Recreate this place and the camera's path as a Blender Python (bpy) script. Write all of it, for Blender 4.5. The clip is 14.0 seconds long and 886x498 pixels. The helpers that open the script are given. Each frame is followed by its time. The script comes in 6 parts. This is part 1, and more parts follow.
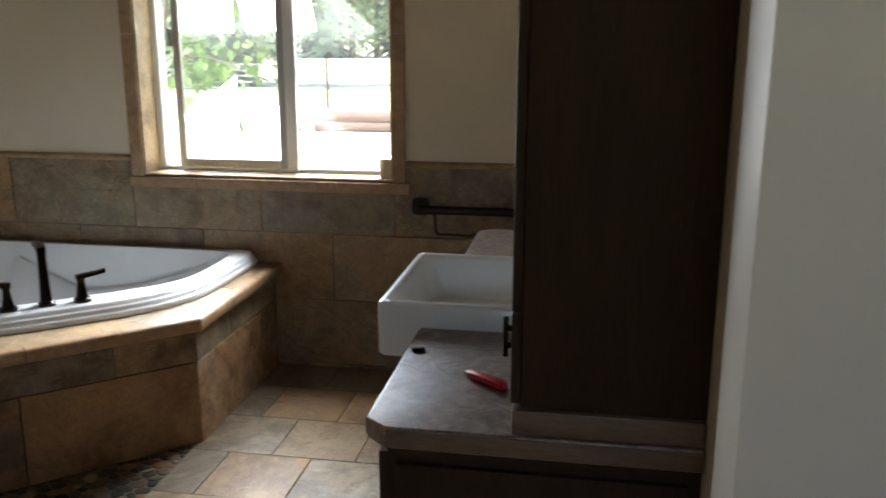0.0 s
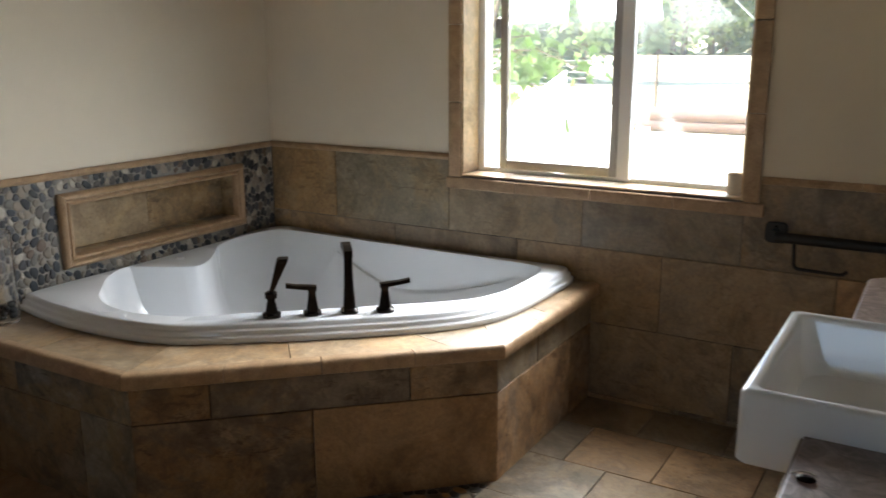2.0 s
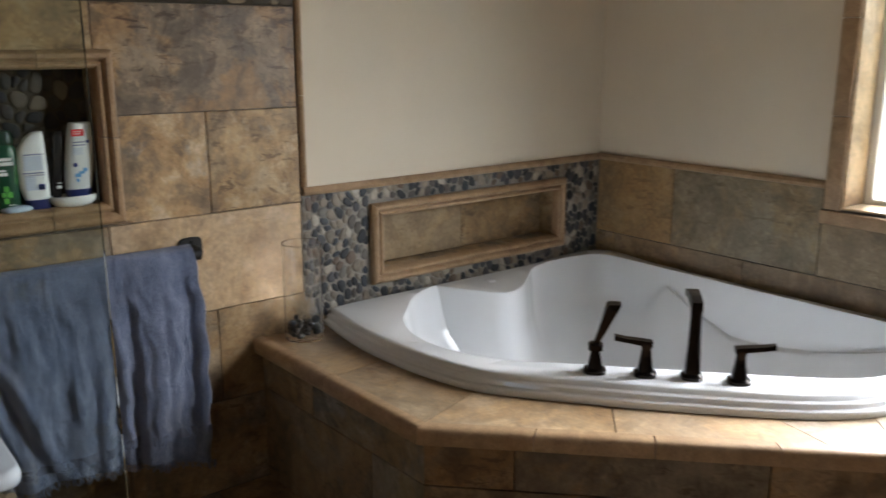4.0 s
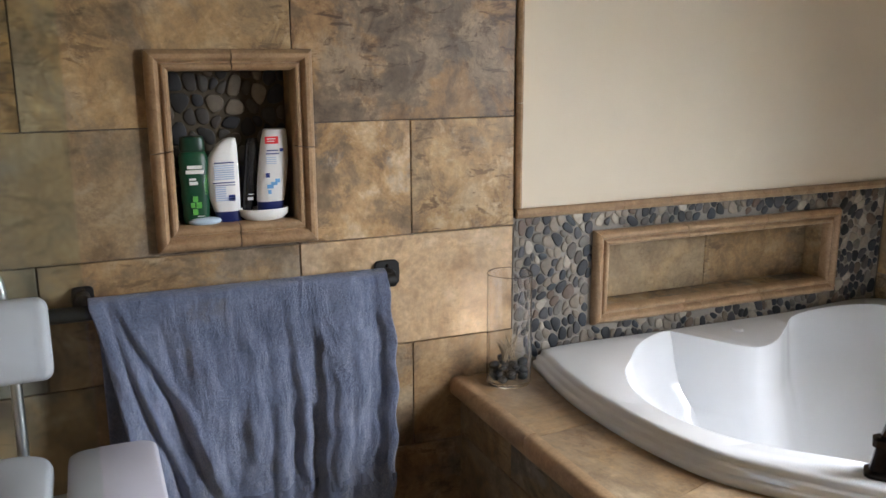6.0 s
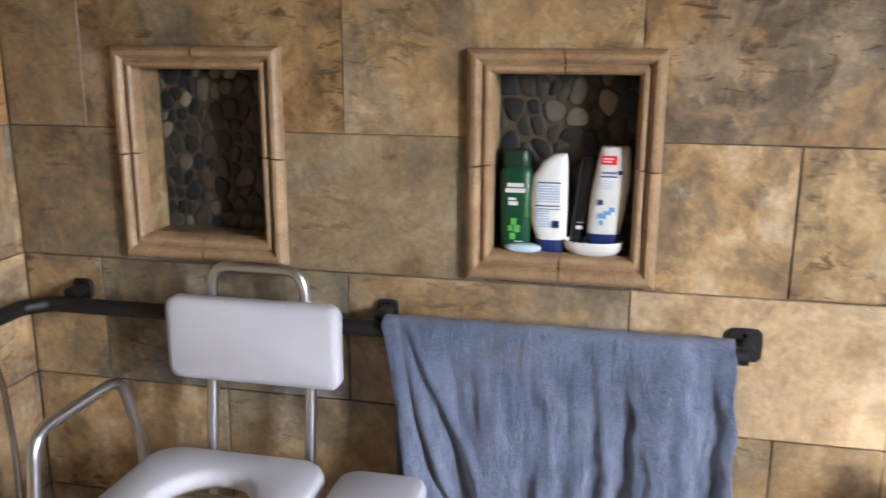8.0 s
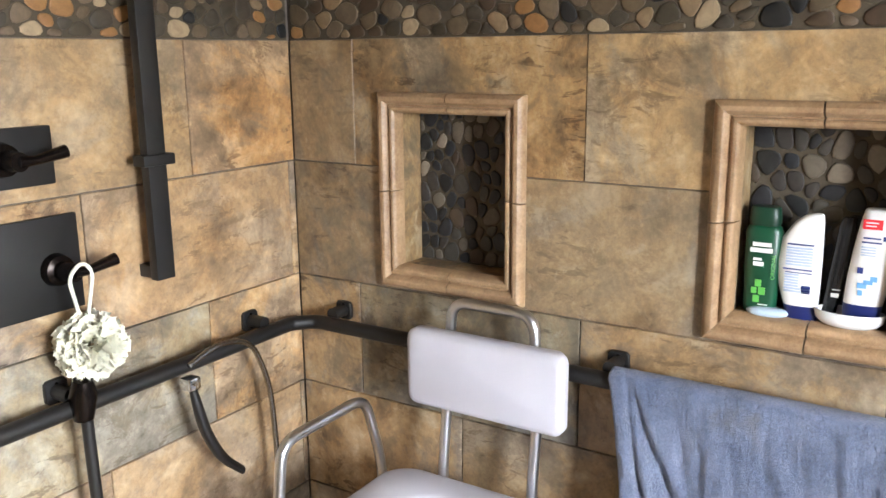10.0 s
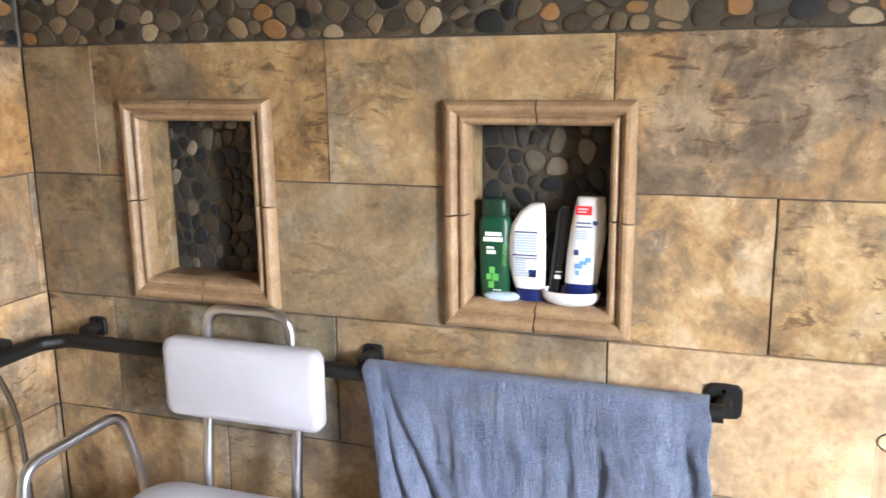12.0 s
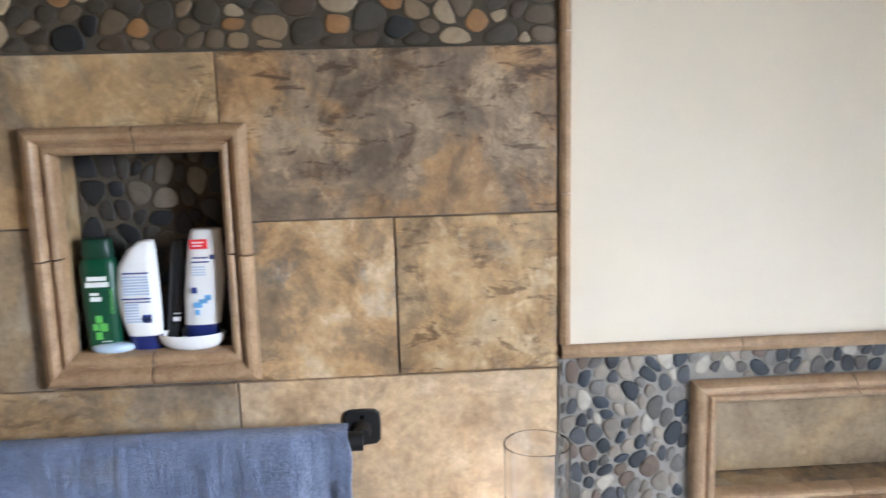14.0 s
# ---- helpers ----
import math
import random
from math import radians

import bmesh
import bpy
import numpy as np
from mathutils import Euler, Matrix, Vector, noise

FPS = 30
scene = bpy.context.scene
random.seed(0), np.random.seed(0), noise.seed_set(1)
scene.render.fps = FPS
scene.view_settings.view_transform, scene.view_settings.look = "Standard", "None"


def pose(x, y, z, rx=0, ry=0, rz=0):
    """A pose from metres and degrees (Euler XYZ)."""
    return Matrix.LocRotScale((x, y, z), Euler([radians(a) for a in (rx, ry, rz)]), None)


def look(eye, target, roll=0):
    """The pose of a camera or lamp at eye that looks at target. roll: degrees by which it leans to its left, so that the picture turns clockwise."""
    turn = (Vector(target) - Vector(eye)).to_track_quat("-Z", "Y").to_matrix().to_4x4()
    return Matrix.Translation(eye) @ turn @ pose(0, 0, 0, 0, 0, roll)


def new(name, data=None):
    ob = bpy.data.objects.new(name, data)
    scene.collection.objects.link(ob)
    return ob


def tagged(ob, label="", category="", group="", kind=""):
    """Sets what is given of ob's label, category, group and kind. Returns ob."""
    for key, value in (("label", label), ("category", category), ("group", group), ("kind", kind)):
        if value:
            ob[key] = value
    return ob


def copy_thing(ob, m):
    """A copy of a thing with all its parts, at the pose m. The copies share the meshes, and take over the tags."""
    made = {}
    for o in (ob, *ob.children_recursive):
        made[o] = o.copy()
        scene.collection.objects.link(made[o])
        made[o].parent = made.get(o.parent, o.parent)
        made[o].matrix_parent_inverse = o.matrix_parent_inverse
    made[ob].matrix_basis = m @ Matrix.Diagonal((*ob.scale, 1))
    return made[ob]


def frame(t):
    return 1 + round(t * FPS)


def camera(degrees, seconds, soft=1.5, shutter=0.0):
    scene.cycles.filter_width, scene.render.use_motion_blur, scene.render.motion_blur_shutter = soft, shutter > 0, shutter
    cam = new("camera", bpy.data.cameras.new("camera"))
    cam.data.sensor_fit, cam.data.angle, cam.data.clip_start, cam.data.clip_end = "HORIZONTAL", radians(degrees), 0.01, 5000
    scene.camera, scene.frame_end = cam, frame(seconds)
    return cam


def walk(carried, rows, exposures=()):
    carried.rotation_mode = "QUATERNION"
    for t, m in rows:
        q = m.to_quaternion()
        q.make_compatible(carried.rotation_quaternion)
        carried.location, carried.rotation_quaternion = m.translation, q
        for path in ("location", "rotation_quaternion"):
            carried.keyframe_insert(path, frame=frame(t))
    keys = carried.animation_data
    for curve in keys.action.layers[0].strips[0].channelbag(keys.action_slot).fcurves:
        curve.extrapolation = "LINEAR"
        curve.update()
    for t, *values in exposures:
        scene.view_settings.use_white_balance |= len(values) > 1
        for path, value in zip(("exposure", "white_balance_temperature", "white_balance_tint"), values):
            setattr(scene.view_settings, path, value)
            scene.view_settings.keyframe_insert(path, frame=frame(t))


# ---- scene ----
cam = camera(54.9, 14.0, 1.5, 0.3)
PATH = [
    (0, (-0.097, 0.267, 1.465), (-0.423, 2.184, 0.997), 0.1),
    (0.5, (-0.102, 0.325, 1.464), (-0.665, 2.185, 0.991), 0.0),
    (1, (-0.175, 0.44, 1.474), (-0.837, 2.266, 0.998), 0.1),
    (1.5, (-0.246, 0.561, 1.455), (-1.043, 2.332, 0.978), 0.0),
    (2, (-0.299, 0.716, 1.44), (-1.3, 2.382, 0.966), -0.2),
    (2.5, (-0.356, 0.826, 1.423), (-1.547, 2.362, 0.953), -0.2),
    (3, (-0.468, 0.907, 1.425), (-1.762, 2.358, 0.956), -0.2),
    (3.5, (-0.613, 0.994, 1.411), (-1.988, 2.37, 0.946), -0.2),
    (4, (-0.726, 1.046, 1.425), (-2.244, 2.261, 0.958), -0.1),
    (4.2, (-0.754, 1.09, 1.426), (-2.353, 2.198, 0.964), -0.3),
    (6.3, (-1.131, 1.369, 1.391), (-2.934, 2.103, 0.934), -0.2),
    (6.5, (-1.191, 1.429, 1.412), (-2.993, 2.151, 0.93), 0.1),
    (7, (-1.239, 1.55, 1.421), (-3.12, 2.042, 0.951), 0.4),
    (7.5, (-1.304, 1.687, 1.391), (-3.252, 1.674, 0.941), 0.4),
    (8, (-1.419, 1.769, 1.43), (-3.316, 1.353, 0.952), 0.2),
    (8.5, (-1.462, 1.815, 1.454), (-3.243, 1.038, 0.978), 0.3),
    (8.7, (-1.457, 1.806, 1.478), (-3.186, 0.927, 0.99), 0.1),
    (10.8, (-1.482, 1.953, 1.505), (-3.121, 0.897, 1.061), -0.6),
    (11, (-1.481, 1.966, 1.497), (-3.173, 0.995, 1.059), -0.6),
    (11.5, (-1.479, 1.995, 1.486), (-3.265, 1.208, 1.05), -0.7),
    (12, (-1.476, 2.017, 1.479), (-3.323, 1.376, 1.062), -0.7),
    (12.5, (-1.494, 2.046, 1.483), (-3.376, 1.507, 1.076), -0.9),
    (13, (-1.52, 2.071, 1.479), (-3.444, 1.683, 1.093), -1.0),
    (13.5, (-1.563, 2.086, 1.489), (-3.517, 1.909, 1.103), -1.2),
    (14, (-1.591, 2.074, 1.465), (-3.552, 2.21, 1.095), -1.4),
]
EXPOSURES = [(0.0, 2.45, 6250, 8), (0.4, 3.08, 6250, 9), (1.0, 2.8, 6350, 9), (2.5, 2.65, 6300, 10), (4.0, 2.7, 6400, 11), (6.5, 3.3, 6300, 13), (7.0, 2.95, 6550, 12), (7.5, 3.3, 6150, 13), (8.5, 4.15, 6150, 13), (11.0, 4.45, 6250, 12), (12.0, 4.45, 6100, 12), (13.0, 3.9, 5900, 12), (13.5, 3.78, 5750, 12), (14.0, 3.85, 5600, 12)]
walk(cam, [(t, look(eye, target, roll)) for t, eye, target, roll in PATH], EXPOSURES)

# ---- world, sun, the sky's light in the window and an added fill lamp ----
world = bpy.data.worlds.new("sky")
scene.world = world
world.use_nodes = True
wn = world.node_tree
sky = wn.nodes.new("ShaderNodeTexSky")
sky.sky_type, sky.sun_disc = "NISHITA", False
sky.sun_elevation, sky.sun_rotation = radians(48), radians(248)
wn.nodes["Background"].inputs["Strength"].default_value = 0.15
wn.links.new(sky.outputs[0], wn.nodes["Background"].inputs["Color"])

sun = new("sun", bpy.data.lights.new("sun", "SUN"))
sun.data.energy, sun.data.angle, sun.data.color = 5.0, radians(0.6), (1.0, 0.95, 0.87)
sun.matrix_world = look((-10, -4, 12), (0, 0, 0))


def opening_lamp(name, eye, target, width, height, watts, spread, color):
    """An area lamp in an opening: the sky's light, or an added fill."""
    lamp = new(name, bpy.data.lights.new(name, "AREA"))
    lamp.data.shape, lamp.data.size, lamp.data.size_y = "RECTANGLE", width, height
    lamp.data.energy, lamp.data.color, lamp.data.spread = watts, color, radians(spread)
    lamp.matrix_world = look(eye, target)


# the sky under the eaves, filling the window's opening from sill to head
for row in range(2):
    z = 1.18 + 0.58 * row
    for x, aside, watts in ((-1.865, 0.3, 1.12), (-1.51, 0.0, 1.1), (-1.155, -0.4, 1.1)):
        opening_lamp("window_sky_light", (x, 3.985, z), (x + aside, 3.285, z - 0.42), 0.34, 0.56, watts, 92, (0.94, 0.972, 1.0))
# added fill lamp for the jamb and cabinet side, in an unseen hall opening
opening_lamp("entry_sky_light", (-0.15, -1.85, 1.6), (-0.15, -0.85, 1.3), 0.8, 0.8, 0.13, 160, (1.0, 0.96, 0.9))

# ---- small building helpers ----
def part(name, bm, material, parent, label=""):
    """Links a bmesh as one mesh object under a thing or a part."""
    mesh = bpy.data.meshes.new(name)
    bm.normal_update()
    bm.to_mesh(mesh)
    bm.free()
    mesh.materials.append(material)
    ob = new(name, mesh)
    if parent is not None:
        ob.parent = parent
        ob.matrix_parent_inverse = Matrix.Translation(-parent_place(parent))
    if label:
        ob["label"] = label
    return ob


def parent_place(ob):
    return Vector(ob.location) if ob.type == "EMPTY" else Vector((0, 0, 0))


def thing(name, place, label, category, group="", kind=""):
    ob = new(name)
    ob.empty_display_size = 0.05
    ob.location = place
    return tagged(ob, label, category, group, kind)


def structure(name, bm, material, label, category):
    return tagged(part(name, bm, material, None), label, category, "", "structure")


def smooth(bm, limit=40):
    for f in bm.faces:
        f.smooth = True
    for e in bm.edges:
        if len(e.link_faces) == 2 and e.calc_face_angle(0) > radians(limit):
            e.smooth = False
    return bm


def add_box(bm, x0, x1, y0, y1, z0, z1, bevel=0.0, segments=2):
    made = bmesh.ops.create_cube(bm, size=1, matrix=Matrix.LocRotScale(((x0 + x1) / 2, (y0 + y1) / 2, (z0 + z1) / 2), None, (abs(x1 - x0), abs(y1 - y0), abs(z1 - z0))))
    if bevel:
        edges = {e for v in made["verts"] for e in v.link_edges}
        bmesh.ops.bevel(bm, geom=list(edges), offset=bevel, segments=segments, profile=0.6, affect="EDGES")
    return bm


def box(x0, x1, y0, y1, z0, z1, bevel=0.0, segments=2):
    bm = add_box(bmesh.new(), x0, x1, y0, y1, z0, z1, bevel, segments)
    return smooth(bm, 20) if bevel else bm


def rounded(points, radius, steps=6):
    """A polyline whose inner corners are rounded."""
    pts = [Vector(p) for p in points]
    out = [pts[0]]
    for a, b, c in zip(pts, pts[1:], pts[2:]):
        r = min(radius, (a - b).length * 0.48, (c - b).length * 0.48)
        p, q = b + (a - b).normalized() * r, b + (c - b).normalized() * r
        for i in range(steps + 1):
            s = i / steps
            out.append(p * (1 - s) ** 2 + b * 2 * s * (1 - s) + q * s * s)
    out.append(pts[-1])
    return out


def add_tube(bm, points, radius, sides=12, flat=1.0, cap=True):
    """A tube along a polyline; radius may be a list."""
    pts = [Vector(p) for p in points]
    radii = radius if isinstance(radius, (list, tuple)) else [radius] * len(pts)
    side, rings = None, []
    for i, p in enumerate(pts):
        d = (pts[min(i + 1, len(pts) - 1)] - pts[max(i - 1, 0)]).normalized()
        if side is None:
            side = d.cross(Vector((0, 0, 1)))
            if side.length < 0.1:
                side = Vector((1, 0, 0))
        side = (side - d * side.dot(d)).normalized()
        up = d.cross(side)
        rings.append([bm.verts.new(p + radii[i] * (side * math.cos(a) + up * math.sin(a) * flat)) for a in (2 * math.pi * k / sides for k in range(sides))])
    for a, b in zip(rings, rings[1:]):
        for k in range(sides):
            bm.faces.new((a[k], a[(k + 1) % sides], b[(k + 1) % sides], b[k]))
    if cap:
        bm.faces.new(rings[0][::-1])
        bm.faces.new(rings[-1])
    return bm


def tube(points, radius, sides=12, flat=1.0, cap=True):
    bm = add_tube(bmesh.new(), points, radius, sides, flat, cap)
    bmesh.ops.recalc_face_normals(bm, faces=bm.faces[:])
    return smooth(bm, 50)


def loft(rings, close_start=False, close_end=False):
    """A skin over closed rings of the same count."""
    bm = bmesh.new()
    rows = [[bm.verts.new(p) for p in ring] for ring in rings]
    n = len(rows[0])
    for a, b in zip(rows, rows[1:]):
        for k in range(n):
            bm.faces.new((a[k], a[(k + 1) % n], b[(k + 1) % n], b[k]))
    if close_start:
        bm.faces.new(rows[0][::-1])
    if close_end:
        bm.faces.new(rows[-1])
    bmesh.ops.recalc_face_normals(bm, faces=bm.faces[:])
    return bm


def lathe(profile, place, sides=32, close=True):
    """Turns (radius, height) pairs about an upright axis at place."""
    x, y, z = place
    rings = [[(x + r * math.cos(2 * math.pi * k / sides), y + r * math.sin(2 * math.pi * k / sides), z + h) for k in range(sides)] for r, h in profile]
    return smooth(loft(rings, close, close), 35)


def prism(outline, z0, z1, bevel=0.0):
    bm = bmesh.new()
    low = [bm.verts.new((x, y, z0)) for x, y in outline]
    high = [bm.verts.new((x, y, z1)) for x, y in outline]
    bm.faces.new(low[::-1])
    bm.faces.new(high)
    n = len(low)
    for k in range(n):
        bm.faces.new((low[k], low[(k + 1) % n], high[(k + 1) % n], high[k]))
    bmesh.ops.recalc_face_normals(bm, faces=bm.faces[:])
    if bevel:
        bmesh.ops.bevel(bm, geom=[e for e in bm.edges if abs(e.verts[0].co.z - e.verts[1].co.z) < 1e-6], offset=bevel, segments=3, profile=0.6, affect="EDGES")
        smooth(bm)
    return bm


class Plane:
    """A wall or floor plane: u along it, v up it, w out of it."""

    def __init__(self, origin, u, v):
        self.o, self.u, self.v = Vector(origin), Vector(u), Vector(v)
        self.w = self.u.cross(self.v)

    def at(self, u, v, w=0.0):
        return self.o + self.u * u + self.v * v + self.w * w


def cells(u0, u1, v0, v1, holes):
    us = sorted({u0, u1, *(min(max(c, u0), u1) for h in holes for c in h[:2])})
    vs = sorted({v0, v1, *(min(max(c, v0), v1) for h in holes for c in h[2:])})
    full = {}
    for i, (a, b) in enumerate(zip(us, us[1:])):
        for j, (c, d) in enumerate(zip(vs, vs[1:])):
            mu, mv = (a + b) / 2, (c + d) / 2
            if b - a > 1e-6 and d - c > 1e-6 and not any(h[0] < mu < h[1] and h[2] < mv < h[3] for h in holes):
                full[i, j] = (a, b, c, d)
    return full


def slab(plane, u0, u1, v0, v1, w0, w1, holes=()):
    """A flat slab of a plane with rectangular holes cut through it."""
    bm, full, memo = bmesh.new(), cells(u0, u1, v0, v1, holes), {}

    def vert(u, v, w):
        key = (round(u, 5), round(v, 5), w)
        if key not in memo:
            memo[key] = bm.verts.new(plane.at(u, v, w))
        return memo[key]

    for (i, j), (a, b, c, d) in full.items():
        bm.faces.new((vert(a, c, w1), vert(b, c, w1), vert(b, d, w1), vert(a, d, w1)))
        bm.faces.new((vert(a, d, w0), vert(b, d, w0), vert(b, c, w0), vert(a, c, w0)))
        for di, dj, p, q in ((-1, 0, (a, d), (a, c)), (1, 0, (b, c), (b, d)), (0, -1, (a, c), (b, c)), (0, 1, (b, d), (a, d))):
            if (i + di, j + dj) not in full:
                bm.faces.new((vert(*p, w0), vert(*q, w0), vert(*q, w1), vert(*p, w1)))
    return bm


# ---- materials ----
def material(name, rough=0.5, metal=0.0):
    m = bpy.data.materials.new(name)
    m.use_nodes = True
    b = m.node_tree.nodes["Principled BSDF"]
    b.inputs["Roughness"].default_value, b.inputs["Metallic"].default_value = rough, metal
    return m, m.node_tree, b


def node(tree, kind, **values):
    n = tree.nodes.new(kind)
    for k, v in values.items():
        n.inputs[k.replace("_", " ")].default_value = v
    return n


def ramp(tree, source, stops):
    n = tree.nodes.new("ShaderNodeValToRGB")
    e = n.color_ramp.elements
    while len(e) < len(stops):
        e.new(0.5)
    for el, (pos, col) in zip(e, stops):
        el.position, el.color = pos, (*col, 1) if len(col) == 3 else col
    tree.links.new(source, n.inputs[0])
    return n.outputs[0]


def mix(tree, blend, fac, a, b):
    n = tree.nodes.new("ShaderNodeMix")
    n.data_type, n.blend_type = "RGBA", blend
    for value, slot in ((fac, n.inputs[0]), (a, n.inputs[6]), (b, n.inputs[7])):
        if hasattr(value, "links"):
            tree.links.new(value, slot)
        else:
            slot.default_value = value if isinstance(value, float) else (*value, 1)
    return n.outputs[2]


def bump(tree, bsdf, height, strength, distance):
    n = tree.nodes.new("ShaderNodeBump")
    n.inputs["Strength"].default_value, n.inputs["Distance"].default_value = strength, distance
    tree.links.new(height, n.inputs["Height"])
    tree.links.new(n.outputs[0], bsdf.inputs["Normal"])


def world_place(tree, random_shift=0.0, stretch=(1, 1, 1)):
    """World coordinates, shifted by each object's own random number."""
    g = tree.nodes.new("ShaderNodeNewGeometry")
    out = g.outputs["Position"]
    if stretch != (1, 1, 1):
        n = tree.nodes.new("ShaderNodeVectorMath")
        n.operation = "MULTIPLY"
        n.inputs[1].default_value = stretch
        tree.links.new(out, n.inputs[0])
        out = n.outputs[0]
    if random_shift:
        info = tree.nodes.new("ShaderNodeObjectInfo")
        n = tree.nodes.new("ShaderNodeVectorMath")
        n.operation = "MULTIPLY_ADD"
        n.inputs[1].default_value = (random_shift, random_shift * 1.7, -random_shift * 0.6)
        tree.links.new(info.outputs["Random"], n.inputs[0])
        tree.links.new(out, n.inputs[2])
        out = n.outputs[0]
    return out


def noise_of(tree, place, scale, detail=4.0, roughness=0.55, distortion=0.0):
    n = node(tree, "ShaderNodeTexNoise", Scale=scale, Detail=detail, Roughness=roughness, Distortion=distortion)
    tree.links.new(place, n.inputs["Vector"])
    return n.outputs[0]


def plain(name, color, rough=0.5, metal=0.0, grain=60.0, amount=0.12, relief=0.15, depth=0.001, big=4.0):
    """A plain surface with broad and fine variation."""
    m, tree, b = material(name, rough, metal)
    place = world_place(tree)
    fine, broad = noise_of(tree, place, grain), noise_of(tree, place, big)
    lo = tuple(c * (1 - amount) for c in color)
    hi = tuple(min(1, c * (1 + amount)) for c in color)
    a = ramp(tree, broad, [(0.3, lo), (0.7, hi)])
    c = mix(tree, "OVERLAY", amount, a, ramp(tree, fine, [(0.3, (0.35,) * 3), (0.7, (0.65,) * 3)]))
    tree.links.new(c, b.inputs["Base Color"])
    if relief:
        bump(tree, b, fine, relief, depth)
    return m


def stone_tile():
    """Slate-look porcelain: clouded tan, rust and grey; each piece carries its own tint in its object colour, and in the colour's alpha how busy its figure is."""
    m, tree, b = material("slate_tile", 0.42)
    place = world_place(tree, 37.0)
    clouds = noise_of(tree, place, 2.6, 8, 0.66, 0.9)
    lumps = noise_of(tree, place, 8.5, 9, 0.68, 0.35)
    patches = noise_of(tree, place, 2.4, 8, 0.68, 0.5)
    wisps = noise_of(tree, place, 7.5, 10, 0.74, 0.8)
    flecks = noise_of(tree, place, 19, 8, 0.7, 0.5)
    grit = noise_of(tree, place, 70, 6, 0.65, 0.3)
    chips = noise_of(tree, world_place(tree, 37.0, (1, 1, 3.2)), 12, 8, 0.66, 0.5)
    where = noise_of(tree, place, 3.1, 5, 0.6, 0.4)
    info = tree.nodes.new("ShaderNodeObjectInfo")
    busy = info.outputs["Alpha"]
    base = ramp(tree, clouds, [(0.33, (0.15, 0.098, 0.054)), (0.43, (0.27, 0.186, 0.104)), (0.51, (0.37, 0.275, 0.168)), (0.58, (0.27, 0.198, 0.122)), (0.68, (0.47, 0.375, 0.255))])
    calm = base
    grey = ramp(tree, lumps, [(0.38, (0.075, 0.07, 0.066)), (0.5, (0.17, 0.157, 0.142)), (0.62, (0.34, 0.305, 0.255))])
    rust = ramp(tree, lumps, [(0.37, (0.06, 0.04, 0.025)), (0.44, (0.165, 0.11, 0.062)), (0.5, (0.35, 0.21, 0.088)), (0.55, (0.43, 0.295, 0.145)), (0.64, (0.56, 0.45, 0.31))])
    c = mix(tree, "MIX", 0.55, base, rust)
    c = mix(tree, "MIX", ramp(tree, patches, [(0.49, (0, 0, 0)), (0.55, (0.8,) * 3)]), c, grey)
    dark = mix(tree, "MULTIPLY", 1.0, ramp(tree, wisps, [(0.38, (0.95,) * 3), (0.48, (0, 0, 0))]), ramp(tree, where, [(0.4, (0.25,) * 3), (0.54, (1, 1, 1))]))
    c = mix(tree, "MULTIPLY", dark, c, (0.36, 0.29, 0.23))
    lines = mix(tree, "MULTIPLY", 1.0, ramp(tree, chips, [(0.39, (0.95,) * 3), (0.44, (0, 0, 0))]), ramp(tree, where, [(0.46, (0, 0, 0)), (0.54, (1, 1, 1))]))
    c = mix(tree, "MULTIPLY", lines, c, (0.3, 0.24, 0.19))
    pale = mix(tree, "MULTIPLY", 1.0, ramp(tree, flecks, [(0.56, (0, 0, 0)), (0.64, (0.7,) * 3)]), ramp(tree, lumps, [(0.46, (0, 0, 0)), (0.55, (1, 1, 1))]))
    c = mix(tree, "MIX", pale, c, (0.5, 0.41, 0.3))
    c = mix(tree, "MIX", busy, calm, c)
    c = mix(tree, "OVERLAY", 0.3, c, ramp(tree, grit, [(0.34, (0.25,) * 3), (0.66, (0.75,) * 3)]))
    c = mix(tree, "MULTIPLY", 1.0, c, info.outputs["Color"])
    tree.links.new(c, b.inputs["Base Color"])
    rough = ramp(tree, grit, [(0.3, (0.34,) * 3), (0.7, (0.58,) * 3)])
    tree.links.new(rough, b.inputs["Roughness"])
    both = tree.nodes.new("ShaderNodeMath")
    both.operation = "MULTIPLY_ADD"
    both.inputs[1].default_value = 0.25
    tree.links.new(grit, both.inputs[0])
    tree.links.new(lumps, both.inputs[2])
    bump(tree, b, both.outputs[0], 0.5, 0.004)
    return m


def pebble_stone(name, stops):
    """River pebbles, one colour a stone by its random number."""
    m, tree, b = material(name, 0.55)
    info = tree.nodes.new("ShaderNodeObjectInfo")
    geo = tree.nodes.new("ShaderNodeNewGeometry")
    both = tree.nodes.new("ShaderNodeMath")
    both.operation = "ADD"
    tree.links.new(info.outputs["Random"], both.inputs[0])
    tree.links.new(geo.outputs["Random Per Island"], both.inputs[1])
    wrap = tree.nodes.new("ShaderNodeMath")
    wrap.operation = "FRACT"
    tree.links.new(both.outputs[0], wrap.inputs[0])
    base = ramp(tree, wrap.outputs[0], stops)
    for n in tree.nodes:
        if n.type == "VALTORGB":
            n.color_ramp.interpolation = "CONSTANT"
    place = world_place(tree, 11.0)
    c = mix(tree, "OVERLAY", 0.5, base, ramp(tree, noise_of(tree, place, 38, 6, 0.6, 1.0), [(0.3, (0.3,) * 3), (0.7, (0.7,) * 3)]))
    tree.links.new(c, b.inputs["Base Color"])
    bump(tree, b, noise_of(tree, place, 90, 4), 0.2, 0.001)
    return m


